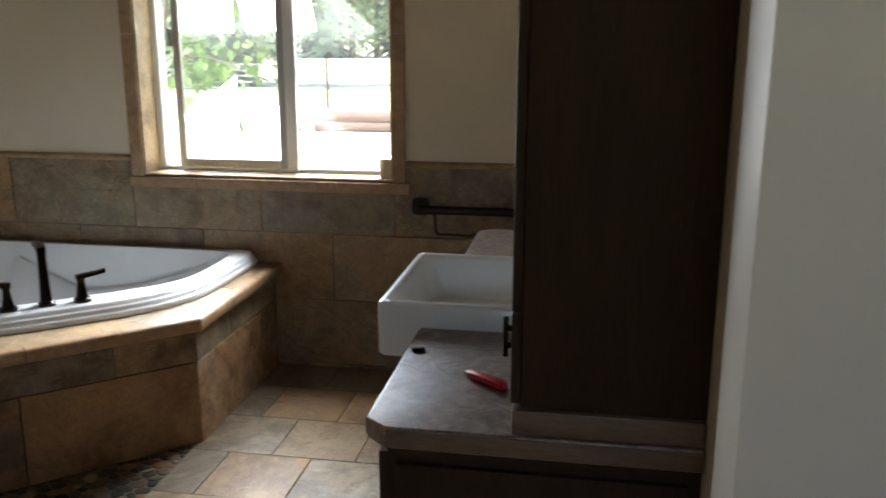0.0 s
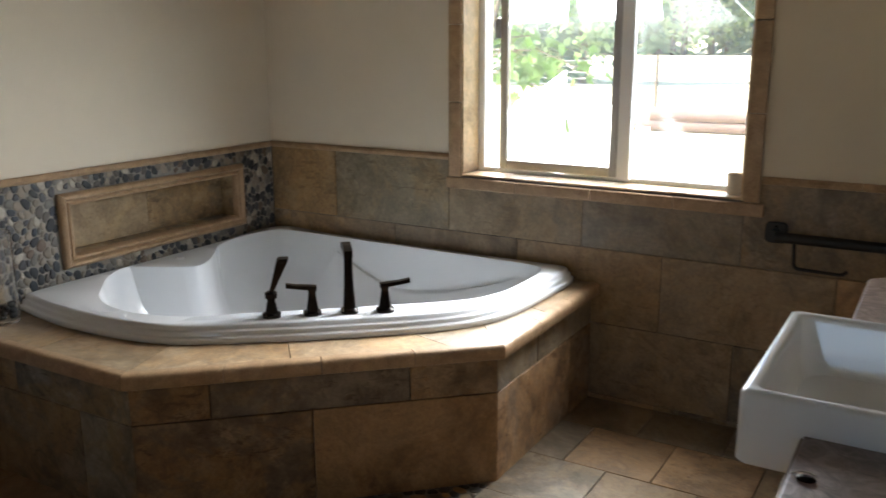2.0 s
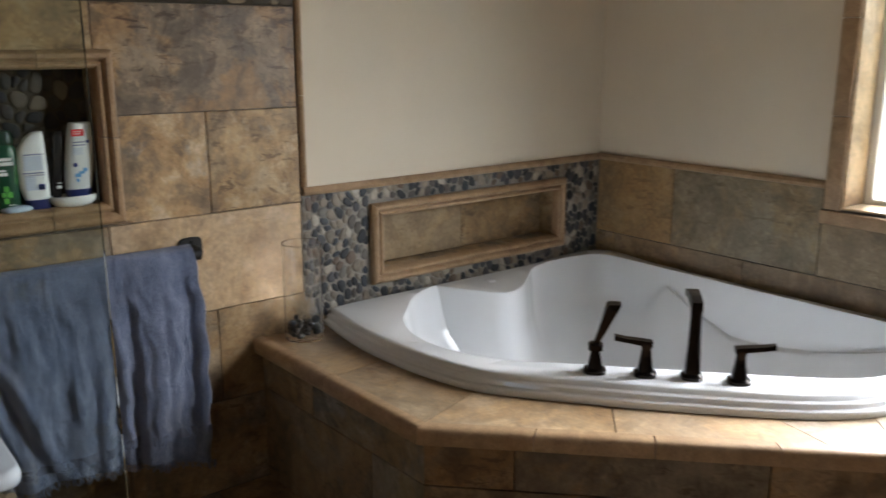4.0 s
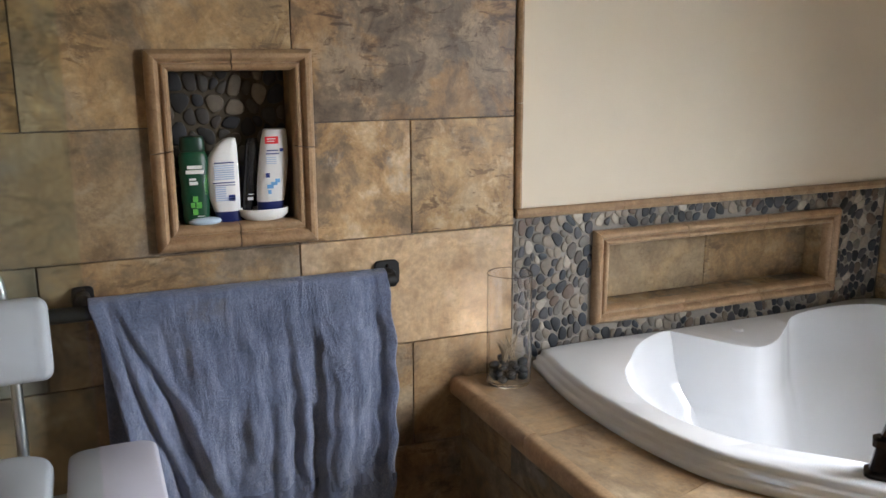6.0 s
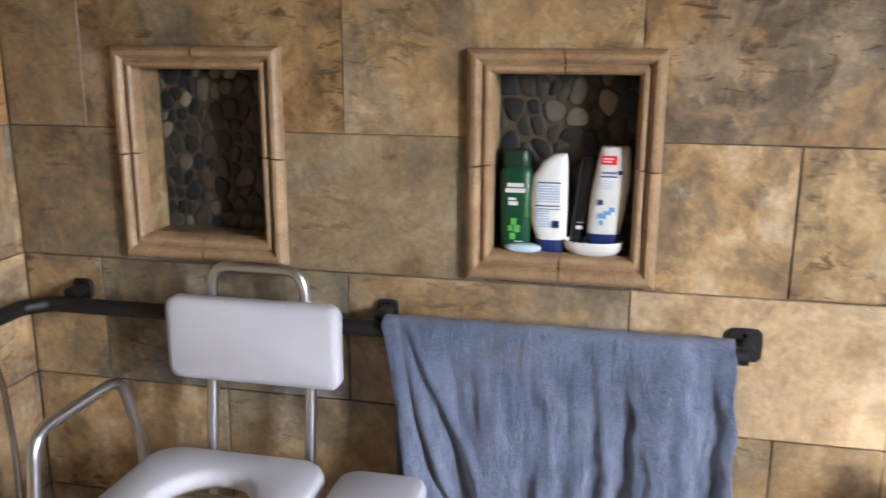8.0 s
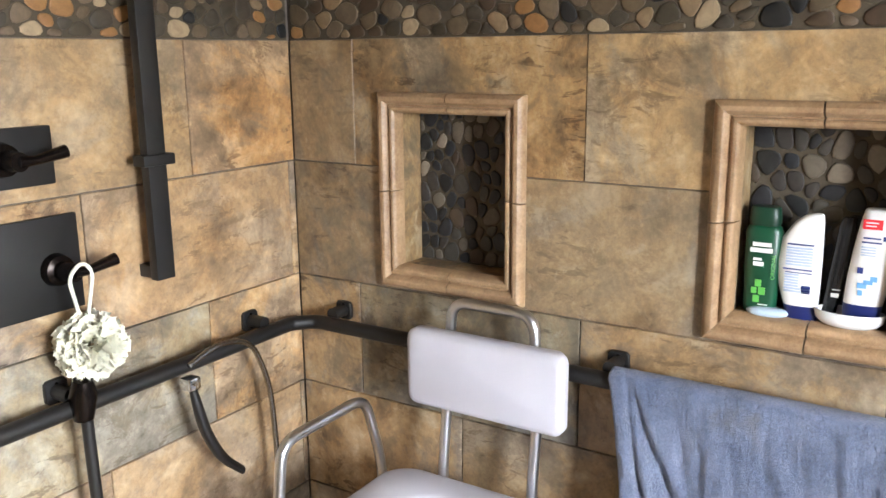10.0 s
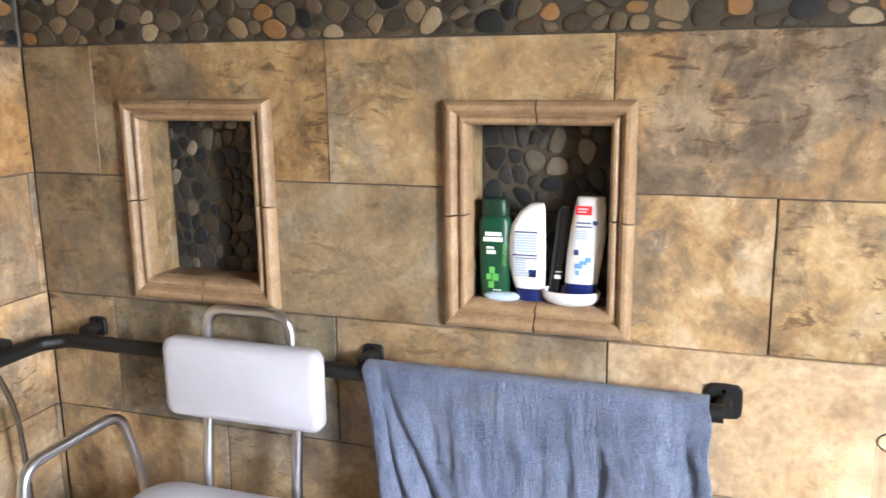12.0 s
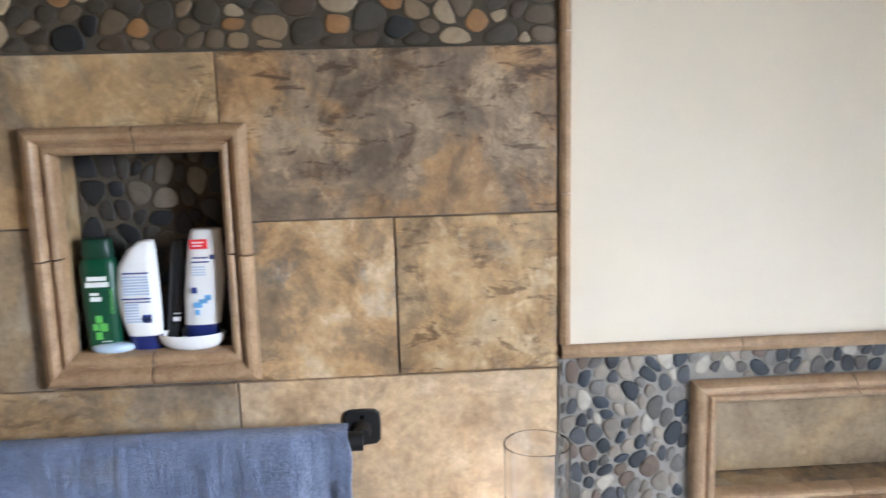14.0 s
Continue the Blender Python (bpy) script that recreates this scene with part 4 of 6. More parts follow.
for dims in ((-0.402, 0.098, 1.5045, 1.5078), (-0.4455, -0.4422, 1.546, 2.003), (-0.4455, -0.4422, 2.484, 3.012)):
    part("edge_band", box(*dims, 0.828, 0.858, 0.001), PLINTH_WOOD, worktop, "brown edge band")

# ---- farmhouse sink ----
sink = thing("farmhouse_sink", (-0.3, 2.24, 0.79), "white fireclay apron-front sink set into the worktop", "sink")


def rounded_rect(x0, x1, y0, y1, r, z, n=6):
    pts = []
    for cx, cy, a0 in ((x1 - r, y1 - r, 0), (x0 + r, y1 - r, 90), (x0 + r, y0 + r, 180), (x1 - r, y0 + r, 270)):
        for k in range(n + 1):
            a = radians(a0 + 90 * k / n)
            pts.append((cx + r * math.cos(a), cy + r * math.sin(a), z))
    return pts


sx0, sx1, sy0, sy1 = -0.541, -0.062, 2.008, 2.479
srings = [rounded_rect(sx0 + i, sx1 - i, sy0 + i, sy1 - i, r, z) for i, r, z in ((0.006, 0.012, 0.79), (0.0, 0.014, 0.797), (0.0, 0.014, 0.906), (0.003, 0.014, 0.9125), (0.008, 0.016, 0.915), (0.018, 0.02, 0.915), (0.024, 0.022, 0.911), (0.027, 0.024, 0.903), (0.033, 0.04, 0.84), (0.045, 0.055, 0.806), (0.075, 0.07, 0.797), (0.16, 0.06, 0.795))]
part("basin", smooth(loft(srings, True, True), 45), CERAMIC, sink)
part("drain", lathe([(0.0, 0.0), (0.032, 0.0), (0.034, 0.003), (0.028, 0.004), (0.0, 0.002)], (-0.3, 2.243, 0.7955), 24), CHROME, sink)
tap = thing("sink_faucet", (-0.02, 2.25, 0.862), "polished chrome lever sink faucet behind the basin", "faucet")
part("body", lathe([(0.0, 0), (0.026, 0), (0.026, 0.01), (0.018, 0.02), (0.016, 0.12), (0.0, 0.125)], (-0.015, 2.25, 0.862), 20), CHROME, tap)
part("spout", tube(rounded([(-0.015, 2.25, 0.96), (-0.06, 2.25, 1.0), (-0.15, 2.25, 1.0), (-0.17, 2.25, 0.97)], 0.03), 0.011, 12), CHROME, tap)
part("lever", tube([(-0.015, 2.25, 0.985), (-0.03, 2.25, 1.03), (-0.1, 2.25, 1.06)], [0.01, 0.008, 0.006], 10), CHROME, tap)

# ---- tall cabinet on the worktop ----
tower = thing("counter_cabinet", (-0.05, 1.75, 0.862), "tall dark espresso cabinet standing on the worktop", "cabinet")
part("body", box(-0.186, 0.099, 1.522, 1.99, 0.9055, 2.3, 0.003), ESPRESSO, tower)
part("base_moulding", box(-0.2, 0.099, 1.512, 1.99, 0.8625, 0.905, 0.005), PLINTH_WOOD, tower)
low_door = part("door", box(-0.203, -0.187, 1.525, 1.985, 0.91, 1.058, 0.004), ESPRESSO, tower)
high_door = part("door", box(-0.203, -0.187, 1.525, 1.985, 1.062, 2.29, 0.004), ESPRESSO, tower)


def pull(owner, y, z0, z1, material, x=-0.203, out=0.028, r=0.0055):
    bm = bmesh.new()
    add_box(bm, x - out - r, x - out + r, y - r, y + r, z0, z1, 0.0015)
    for z in (z0 + 0.02, z1 - 0.02):
        add_box(bm, x - out, x, y - r * 0.7, y + r * 0.7, z - r, z + r)
    part("handle", smooth(bm), material, owner)


pull(low_door, 1.63, 0.95, 1.02, BRONZE, out=0.018, r=0.0045)
pull(high_door, 1.9, 1.07, 1.245, BRONZE, out=0.025)
pull(high_door, 1.94, 1.24, 1.345, BRONZE, out=0.011)

# ---- shower glass ----
screen = thing("shower_screen", (-1.555, 0.82, 0), "clear frameless glass shower screen", "shower screen")
pane = part("pane", box(-1.56, -1.55, 0.352, 1.29, 0.012, 2.02), GLASS_EDGE, screen)
pane.visible_shadow = False
part("channel", box(-1.565, -1.545, 0.352, 1.29, 0.0, 0.011), BRONZE, screen)

# ---- bath taps on the rim ----
RIM = 0.5552
TAP_DIR = Vector((0.74, 0.67, 0)).normalized()  # along the front rim
TAP_IN = Vector((-0.67, 0.74, 0)).normalized()  # towards the basin


def square_rings(place, rows, turn):
    """Square cross-sections (half width along, half width across, height, shift along) about place."""
    u, v = turn
    out = []
    for a, b, z, s in rows:
        ring = []
        for k in range(16):
            t = 2 * math.pi * (k + 0.5) / 16
            cx, cy = math.cos(t), math.sin(t)
            m = max(abs(cx), abs(cy)) ** 0.75
            ring.append(tuple(Vector(place) + u * (cx / m * a + s) + v * (cy / m * b) + Vector((0, 0, z))))
        out.append(ring)
    return out


def tap_handle(place, side, text):
    t = thing("bath_tap", place, text, "bath tap", "taps on the bath rim")
    d = TAP_DIR * side
    part("base", smooth(loft(square_rings(place, [(0.03, 0.03, 0, 0), (0.03, 0.03, 0.008, 0), (0.021, 0.021, 0.014, 0), (0.015, 0.015, 0.05, 0), (0.012, 0.012, 0.075, 0), (0.014, 0.014, 0.08, 0), (0.014, 0.014, 0.092, 0)], (TAP_DIR, TAP_IN)), True, True), 30), BRONZE, t)
    p = Vector(place) + Vector((0, 0, 0.09))
    part("lever", smooth(loft([[tuple(p + d * s + TAP_IN * (y * w) + Vector((0, 0, z + h * t2))) for y, h in ((-1, -1), (1, -1), (1, 1), (-1, 1))] for s, w, z, t2 in ((-0.016, 0.013, 0.0, 0.007), (0.02, 0.013, 0.004, 0.007), (0.055, 0.012, 0.008, 0.006), (0.085, 0.01, 0.013, 0.007))], True, True), 50), BRONZE, t)


tap_handle((-2.073, 2.822, RIM), -1, "dark bronze lever bath tap on the tub rim")
tap_handle((-1.884, 2.973, RIM), 1, "dark bronze lever bath tap on the tub rim")
spout = thing("bath_spout", (-1.981, 2.903, RIM), "tall dark bronze bath spout on the tub rim", "faucet")
part("column", smooth(loft(square_rings((-1.981, 2.903, RIM), [(0.029, 0.029, 0, 0), (0.029, 0.029, 0.008, 0), (0.021, 0.021, 0.016, 0), (0.0165, 0.018, 0.09, 0), (0.0145, 0.016, 0.16, 0), (0.0145, 0.016, 0.2, 0)], (TAP_DIR, TAP_IN)), True, True), 30), BRONZE, spout)
p0 = Vector((-1.981, 2.903, RIM + 0.19))
part("nose", smooth(loft([[tuple(p0 + TAP_IN * s + TAP_DIR * (y * 0.0145) + Vector((0, 0, z + h * t2))) for y, h in ((-1, -1), (1, -1), (1, 1), (-1, 1))] for s, z, t2 in ((-0.018, 0.012, 0.012), (0.02, 0.018, 0.014), (0.08, 0.022, 0.012), (0.13, 0.012, 0.009))], True, True), 50), BRONZE, spout)
wand = thing("hand_shower", (-2.175, 2.735, RIM), "dark bronze hand shower in its rim holder", "hand shower")
part("holder", smooth(loft(square_rings((-2.175, 2.735, RIM), [(0.03, 0.03, 0, 0), (0.03, 0.03, 0.008, 0), (0.021, 0.021, 0.014, 0), (0.014, 0.014, 0.05, 0), (0.013, 0.013, 0.06, 0), (0.02, 0.02, 0.065, 0), (0.02, 0.02, 0.08, 0), (0.013, 0.013, 0.085, 0)], (TAP_DIR, TAP_IN)), True, True), 30), BRONZE, wand)
p0 = Vector((-2.175, 2.735, RIM + 0.08))
part("handle", smooth(loft([[tuple(p0 + TAP_DIR * (s + a * w * 0.8) + TAP_IN * (b * w) + Vector((0, 0, z))) for a, b in ((-1, -1), (1, -1), (1, 1), (-1, 1))] for s, z, w in ((0.0, 0.0, 0.009), (0.012, 0.03, 0.012), (0.026, 0.068, 0.017), (0.037, 0.098, 0.021), (0.043, 0.112, 0.022), (0.047, 0.117, 0.019))], True, True), 50), BRONZE, wand)

# ---- glass vase with stones and dried grass ----
vase = thing("glass_vase", (-3.068, 2.343, 0.496), "clear glass cylinder vase on the bath deck", "vase")
vx, vy, vz = -3.068, 2.343, 0.4965
part("cylinder", lathe([(0.0, 0.0), (0.06, 0.0), (0.063, 0.004), (0.063, 0.315), (0.0615, 0.317), (0.0595, 0.315), (0.0595, 0.012), (0.0, 0.011)], (vx, vy, vz), 40), GLASS, vase).visible_shadow = False
rnd = random.Random(5)
STONE_DARK = plain("dark_polished_stone", (0.02, 0.022, 0.024), 0.25, grain=50, amount=0.3)
DRY = plain("dried_grass_straw", (0.3, 0.23, 0.15), 0.8, grain=200, amount=0.3)
for layer in range(3):
    for k in range(8):
        a, r = k * 0.79 + layer * 0.4 + rnd.uniform(-0.2, 0.2), 0.041 if k % 4 else 0.012
        bm = bmesh.new()
        bmesh.ops.create_icosphere(bm, subdivisions=2, radius=0.0145, matrix=Matrix.LocRotScale((vx + r * math.cos(a), vy + r * math.sin(a), vz + 0.021 + layer * 0.017), Euler((rnd.uniform(-0.5, 0.5), rnd.uniform(-0.5, 0.5), a)), (1.15, rnd.uniform(0.8, 1), 0.66)))
        tagged(part("stone", smooth(bm, 180), STONE_DARK, None), "polished black stone lying in the vase", "stone", "stones in the vase")
grass = thing("dried_grass", (vx, vy, vz + 0.07), "dried straw-coloured grass head lying in the vase", "dried plant")
for k in range(26):
    a, lean = rnd.uniform(0, 6.28), rnd.uniform(0.1, 1.0)
    tip = Vector((vx + 0.047 * lean * math.cos(a), vy + 0.047 * lean * math.sin(a), vz + 0.08 + rnd.uniform(0.03, 0.075)))
    root = Vector((vx + rnd.uniform(-0.02, 0.02), vy + rnd.uniform(-0.02, 0.02), vz + 0.064))
    part("stalk", tube([root, root.lerp(tip, 0.5) + Vector((0, 0, 0.012)), tip], [0.0016, 0.0018, 0.0007], 5), DRY, grass)

# ---- grab rail round the shower ----
RAIL_Z, OFF = 0.82, 0.062
rail = thing("grab_rail", (XL + OFF, 1.2, RAIL_Z), "black iron grab rail round the shower corner", "grab rail")
part("bar", tube(rounded([(XL + OFF, 2.02, RAIL_Z), (XL + OFF, YS + 0.11, RAIL_Z), (XL + 0.11, YS + OFF, RAIL_Z), (-1.95, YS + OFF, RAIL_Z)], 0.02), 0.0185, 16), BLACK, rail)


def rail_bracket(owner, place, out, along, size=0.036):
    out, along, up = Vector(out), Vector(along), Vector((0, 0, 1))
    p = Vector(place)
    rows = []
    for w, s in ((0.0, 1.0), (0.007, 1.0), (0.009, 0.94)):
        ring = []
        for k in range(24):
            t = 2 * math.pi * (k + 0.5) / 24
            cx, cy = math.cos(t), math.sin(t)
            m = max(abs(cx), abs(cy)) ** 0.8
            ring.append(tuple(p + along * (cx / m * size * s) + up * (cy / m * size * s) + out * w))
        rows.append(ring)
    part("wall_plate", smooth(loft(rows, True, True), 35), BLACK, owner)
    part("post", tube([p + out * 0.006, p + out * 0.056], 0.0165, 14), BLACK, owner)
    for du, dv in ((0.0, 0.6), (0.0, -0.6)):
        q = p + along * (du * size) + up * (dv * size) + out * 0.008
        part("screw", tube([q, q + out * 0.003], [0.005, 0.0035], 8), BRONZE, owner)


for y in (0.5, 1.262, 2.018):
    rail_bracket(rail, (XL, y, RAIL_Z + (0.024 if y < 2 else 0.004)), (1, 0, 0), (0, -1, 0), 0.025 if y < 2 else 0.036)
for x in (-2.965, -2.42):
    rail_bracket(rail, (x, YS, RAIL_Z + 0.024), (0, 1, 0), (1, 0, 0), 0.026)

# ---- towel on the rail ----
def hanging_cloth(bm, x_of, y0, y1, z_top, z_low, nu, nv):
    grid = []
    for j in range(nv + 1):
        v = j / nv
        row = []
        for i in range(nu + 1):
            u = i / nu
            z = z_top + (z_low(u) - z_top) * v
            row.append(bm.verts.new((x_of(u, v), y0(v) + (y1(v) - y0(v)) * u, z)))
        grid.append(row)
    for a, b in zip(grid, grid[1:]):
        for i in range(nu):
            bm.faces.new((a[i], a[i + 1], b[i + 1], b[i]))
    return grid


towel = thing("bath_towel", (XL + OFF, 1.63, RAIL_Z + 0.02), "worn blue-grey terry towel folded over the rail", "towel")


def folds(u, v):
    """Upright folds that deepen downwards, and pleats that fan out from the gathered corner."""
    deep = min(1.0, v * 1.4) * 0.022 + 0.002
    wave = math.sin(u * 19 + 1.9 * math.sin(u * 6.3 + 1.4 * v)) * 0.7 + math.sin(u * 47 + 2.6 * v + 2.0 * math.sin(u * 11)) * 0.3 + math.sin(u * 8.5 + 0.6 - v) * 0.5
    fan = 0.0
    for start, run, deepness, wide in ((0.045, 0.09, 0.017, 0.018), (0.075, 0.22, 0.02, 0.026)):
        w = wide * (0.5 + 0.8 * v)
        d = (u - start - run * v ** 1.25 - 0.012 * math.sin(v * 7 + start * 60)) / w
        fan += deepness * (0.75 * math.exp(-((d - 1.7) ** 2)) - math.exp(-d * d)) * (1 - 0.35 * v)
    ridges = sum(h * math.exp(-(((u - c - lean * v) / w) ** 2)) for c, h, w, lean in ((0.62, 0.013, 0.022, 0.03), (0.73, 0.016, 0.02, -0.02), (0.86, 0.02, 0.028, 0.0), (0.94, -0.012, 0.02, 0.0)))
    crumple = 0.009 * noise.noise((u * 15, v * 3.2, 3.3)) + 0.0045 * noise.noise((u * 34, v * 9, 7.1)) + 0.002 * noise.noise((u * 70, v * 30, 1.7))
    return deep * wave + crumple * min(1, 0.25 + v * 4) + (fan + ridges) * (0.25 + 0.75 * min(1.0, v * 1.5))


bm = bmesh.new()
front = hanging_cloth(bm, lambda u, v: XL + OFF + 0.024 + 0.028 * min(1, v * 2) + folds(u, v), lambda v: 1.272 + 0.1 * v ** 0.8, lambda v: 1.992 + 0.012 * math.sin(v * 5) + 0.004 * math.sin(v * 31), RAIL_Z + 0.014, lambda u: 0.232 + 0.03 * math.sin(u * 4) - 0.02 * u, 160, 80)
# over the bar and down behind it
back_rows, nb = [], 9
for j in range(1, nb):
    a = math.pi * j / nb
    back_rows.append([bm.verts.new((XL + OFF + 0.026 * math.cos(a) + (front[0][i].co.x - (XL + OFF + 0.026)) * (1 - j / nb), front[0][i].co.y, RAIL_Z + 0.014 + 0.016 * math.sin(a))) for i in range(161)])
last = front[0]
for row in back_rows:
    for i in range(160):
        bm.faces.new((row[i], row[i + 1], last[i + 1], last[i]))
    last = row
for j in range(1, 25):
    v = j / 24
    row = [bm.verts.new((XL + OFF - 0.026 + 0.3 * folds(i / 160, v), 1.29 + 0.69 * i / 160, RAIL_Z + 0.014 - 0.5 * v)) for i in range(161)]
    for i in range(160):
        bm.faces.new((row[i], row[i + 1], last[i + 1], last[i]))
    last = row
bmesh.ops.recalc_face_normals(bm, faces=bm.faces[:])
cloth = part("cloth", smooth(bm, 180), TERRY, towel)
thick = cloth.modifiers.new("thickness", "SOLIDIFY")
thick.thickness, thick.offset = 0.006, 0
# woven band and fringe at the lower hem
bm = bmesh.new()
hanging_cloth(bm, lambda u, v: XL + OFF + 0.024 + 0.028 + folds(u, 0.86 + 0.05 * v) + 0.0042, lambda v: 1.36 + 0.004 * v, lambda v: 1.988, 0.315, lambda u: 0.285 + 0.004 * math.sin(u * 4), 110, 3)
part("woven_band", smooth(bm, 180), TERRY_BAND, towel)
bm = bmesh.new()
rnd = random.Random(9)
for k in range(150):
    u = (k + rnd.uniform(0.1, 0.9)) / 150
    y = 1.373 + 0.62 * u
    z = 0.236 + 0.03 * math.sin(u * 4) - 0.02 * u
    x = XL + OFF + 0.052 + folds(u, 1.0)
    add_tube(bm, [(x, y, z), (x + rnd.uniform(-0.004, 0.004), y + rnd.uniform(-0.004, 0.004), z - 0.014), (x + rnd.uniform(-0.006, 0.006), y + rnd.uniform(-0.006, 0.006), z - rnd.uniform(0.02, 0.032))], 0.0016, 5)
part("fringe", smooth(bm, 180), TERRY, towel)

# ---- shower transfer chair ----
chair = thing("shower_chair", (-2.85, 1.0, 0.0), "padded white transfer commode chair with aluminium frame", "chair")
SEAT = 0.532


def cushion(outline, z0, z1, edge, hole=None):
    """A padded plate with rounded rims; outline and hole are closed lines of the same count."""
    c = sum((Vector(p) for p in outline), Vector((0, 0))) / len(outline)

    def ring(line, s, z, centre):
        return [tuple(centre + (Vector(p) - centre) * (1 - s / max(0.02, (Vector(p) - centre).length))) + (z,) for p in line]

    rows = [ring(outline, edge, z0, c), ring(outline, edge * 0.3, z0 + edge * 0.3, c), ring(outline, 0, z0 + edge, c), ring(outline, 0, z1 - edge, c), ring(outline, edge * 0.3, z1 - edge * 0.3, c), ring(outline, edge, z1, c)]
    if hole:
        hc = sum((Vector(p) for p in hole), Vector((0, 0))) / len(hole)
        rows += [ring(hole, -edge, z1, hc), ring(hole, -edge * 0.3, z1 - edge * 0.3, hc), ring(hole, 0, z1 - edge, hc), ring(hole, 0, z0 + edge, hc), ring(hole, -edge, z0, hc)]
        rows.append(rows[0])
        return smooth(loft(rows), 180)
    return smooth(loft(rows, True, True), 60)


def flat_rect(x0, x1, y0, y1, r, n=8):
    return [p[:2] for p in rounded_rect(x0, x1, y0, y1, r, 0, n)]


seat_line = flat_rect(-3.035, -2.61, 0.752, 1.172, 0.075)
hole_line = [(-2.8 + 0.135 * math.cos(a), 0.962 + 0.105 * math.sin(a)) for a in (radians(90 * (k // 9) + 90 * (k % 9) / 8) for k in range(36))]
part("seat", cushion(seat_line, SEAT - 0.05, SEAT, 0.018, hole_line), PAD, chair, "padded white horseshoe seat with an opening")
part("side_seat", cushion(flat_rect(-3.025, -2.62, 1.2, 1.392, 0.045), SEAT - 0.05, SEAT - 0.004, 0.018), PAD, chair, "padded white side seat")
back_pad = []
for w, i in ((0.0, 0.014), (0.006, 0.004), (0.014, 0.0), (0.036, 0.0), (0.044, 0.004), (0.05, 0.016)):
    ring = []
    for px, py, _ in rounded_rect(0.79 + i, 1.19 - i, 0.694 + i, 0.882 - i, 0.026, 0, 6):
        ring.append((-3.072 + w + 0.01 * (1 - ((px - 0.99) / 0.2) ** 2) * -1, px, py))
    back_pad.append(ring)
part("backrest", smooth(loft(back_pad, True, True), 50), PAD, chair, "padded white backrest")
part("back_frame", tube(rounded([(-3.045, 0.872, 0.33), (-3.06, 0.872, 0.56), (-3.082, 0.872, 0.73), (-3.082, 0.885, 0.945), (-3.082, 1.095, 0.945), (-3.082, 1.108, 0.73), (-3.06, 1.108, 0.56), (-3.045, 1.108, 0.33)], 0.045), 0.0125, 12), ALUMINIUM, chair)
for y in (0.712,):
    part("armrest", tube(rounded([(-3.035, y, 0.4), (-3.02, y, 0.54), (-2.965, y, 0.712), (-2.68, y, 0.712), (-2.655, y, 0.52), (-2.65, y, 0.4)], 0.05), 0.0125, 12), ALUMINIUM, chair)
for y in (0.79, 1.13, 1.36):
    part("seat_rail", tube([(-3.02, y, SEAT - 0.066), (-2.63, y, SEAT - 0.066)], 0.012, 10), ALUMINIUM, chair)
part("cross_rail", tube([(-3.0, 0.715, 0.42), (-3.0, 1.37, 0.42)], 0.012, 10), ALUMINIUM, chair)
part("cross_rail", tube([(-2.66, 0.715, 0.42), (-2.66, 1.37, 0.42)], 0.012, 10), ALUMINIUM, chair)
for x in (-3.0, -2.66):
    for y in (0.745, 1.35):
        leg = part("leg", tube([(x, y, SEAT - 0.06), (x + (0.02 if x > -2.8 else -0.02), y, 0.02)], 0.0135, 12), ALUMINIUM, chair)
        part("rubber_foot", lathe([(0.0, 0.0), (0.022, 0.0), (0.02, 0.02), (0.016, 0.035), (0.0, 0.036)], (x + (0.02 if x > -2.8 else -0.02), y, 0.0005), 14), RUBBER, leg)

# ---- shower fittings on the end wall ----
riser = thing("shower_riser", (-2.665, YS + 0.06, 1.03), "black iron shower slide rail on the tiled wall", "shower rail")
part("rail", box(-2.69, -2.642, YS + 0.045, YS + 0.07, 1.03, 1.98, 0.004), BLACK, riser)
part("slider", box(-2.708, -2.626, YS + 0.04, YS + 0.078, 1.278, 1.302, 0.004), BLACK, riser)
for z in (1.045, 1.95):
    part("wall_post", box(-2.682, -2.65, YS, YS + 0.046, z - 0.014, z + 0.014, 0.003), BLACK, riser)
for x0, x1, z0, z1, text in ((-2.468, -2.3, 1.262, 1.376, "dark bronze diverter plate on the tiled wall"), (-2.503, -2.3, 1.005, 1.2, "dark bronze shower valve plate with a lever")):
    valve = thing("shower_valve", ((x0 + x1) / 2, YS, z0), text, "shower valve", "valves on the shower wall")
    part("plate", box(x0, x1, YS + 0.0005, YS + 0.012, z0, z1, 0.004), BLACK, valve)
    cx, cz = (-2.36, (z0 + z1) / 2) if z0 > 1.2 else (-2.445, 1.093)
    part("hub", tube([(cx, YS + 0.011, cz), (cx, YS + 0.03, cz), (cx, YS + 0.034, cz), (cx, YS + 0.075, cz)], [0.034, 0.03, 0.02, 0.018], 20), BRONZE, valve)
    part("lever", tube([(cx, YS + 0.07, cz), (cx - 0.03, YS + 0.074, cz), (cx - 0.09, YS + 0.08, cz + 0.012)], [0.012, 0.009, 0.013], 10), BRONZE, valve)

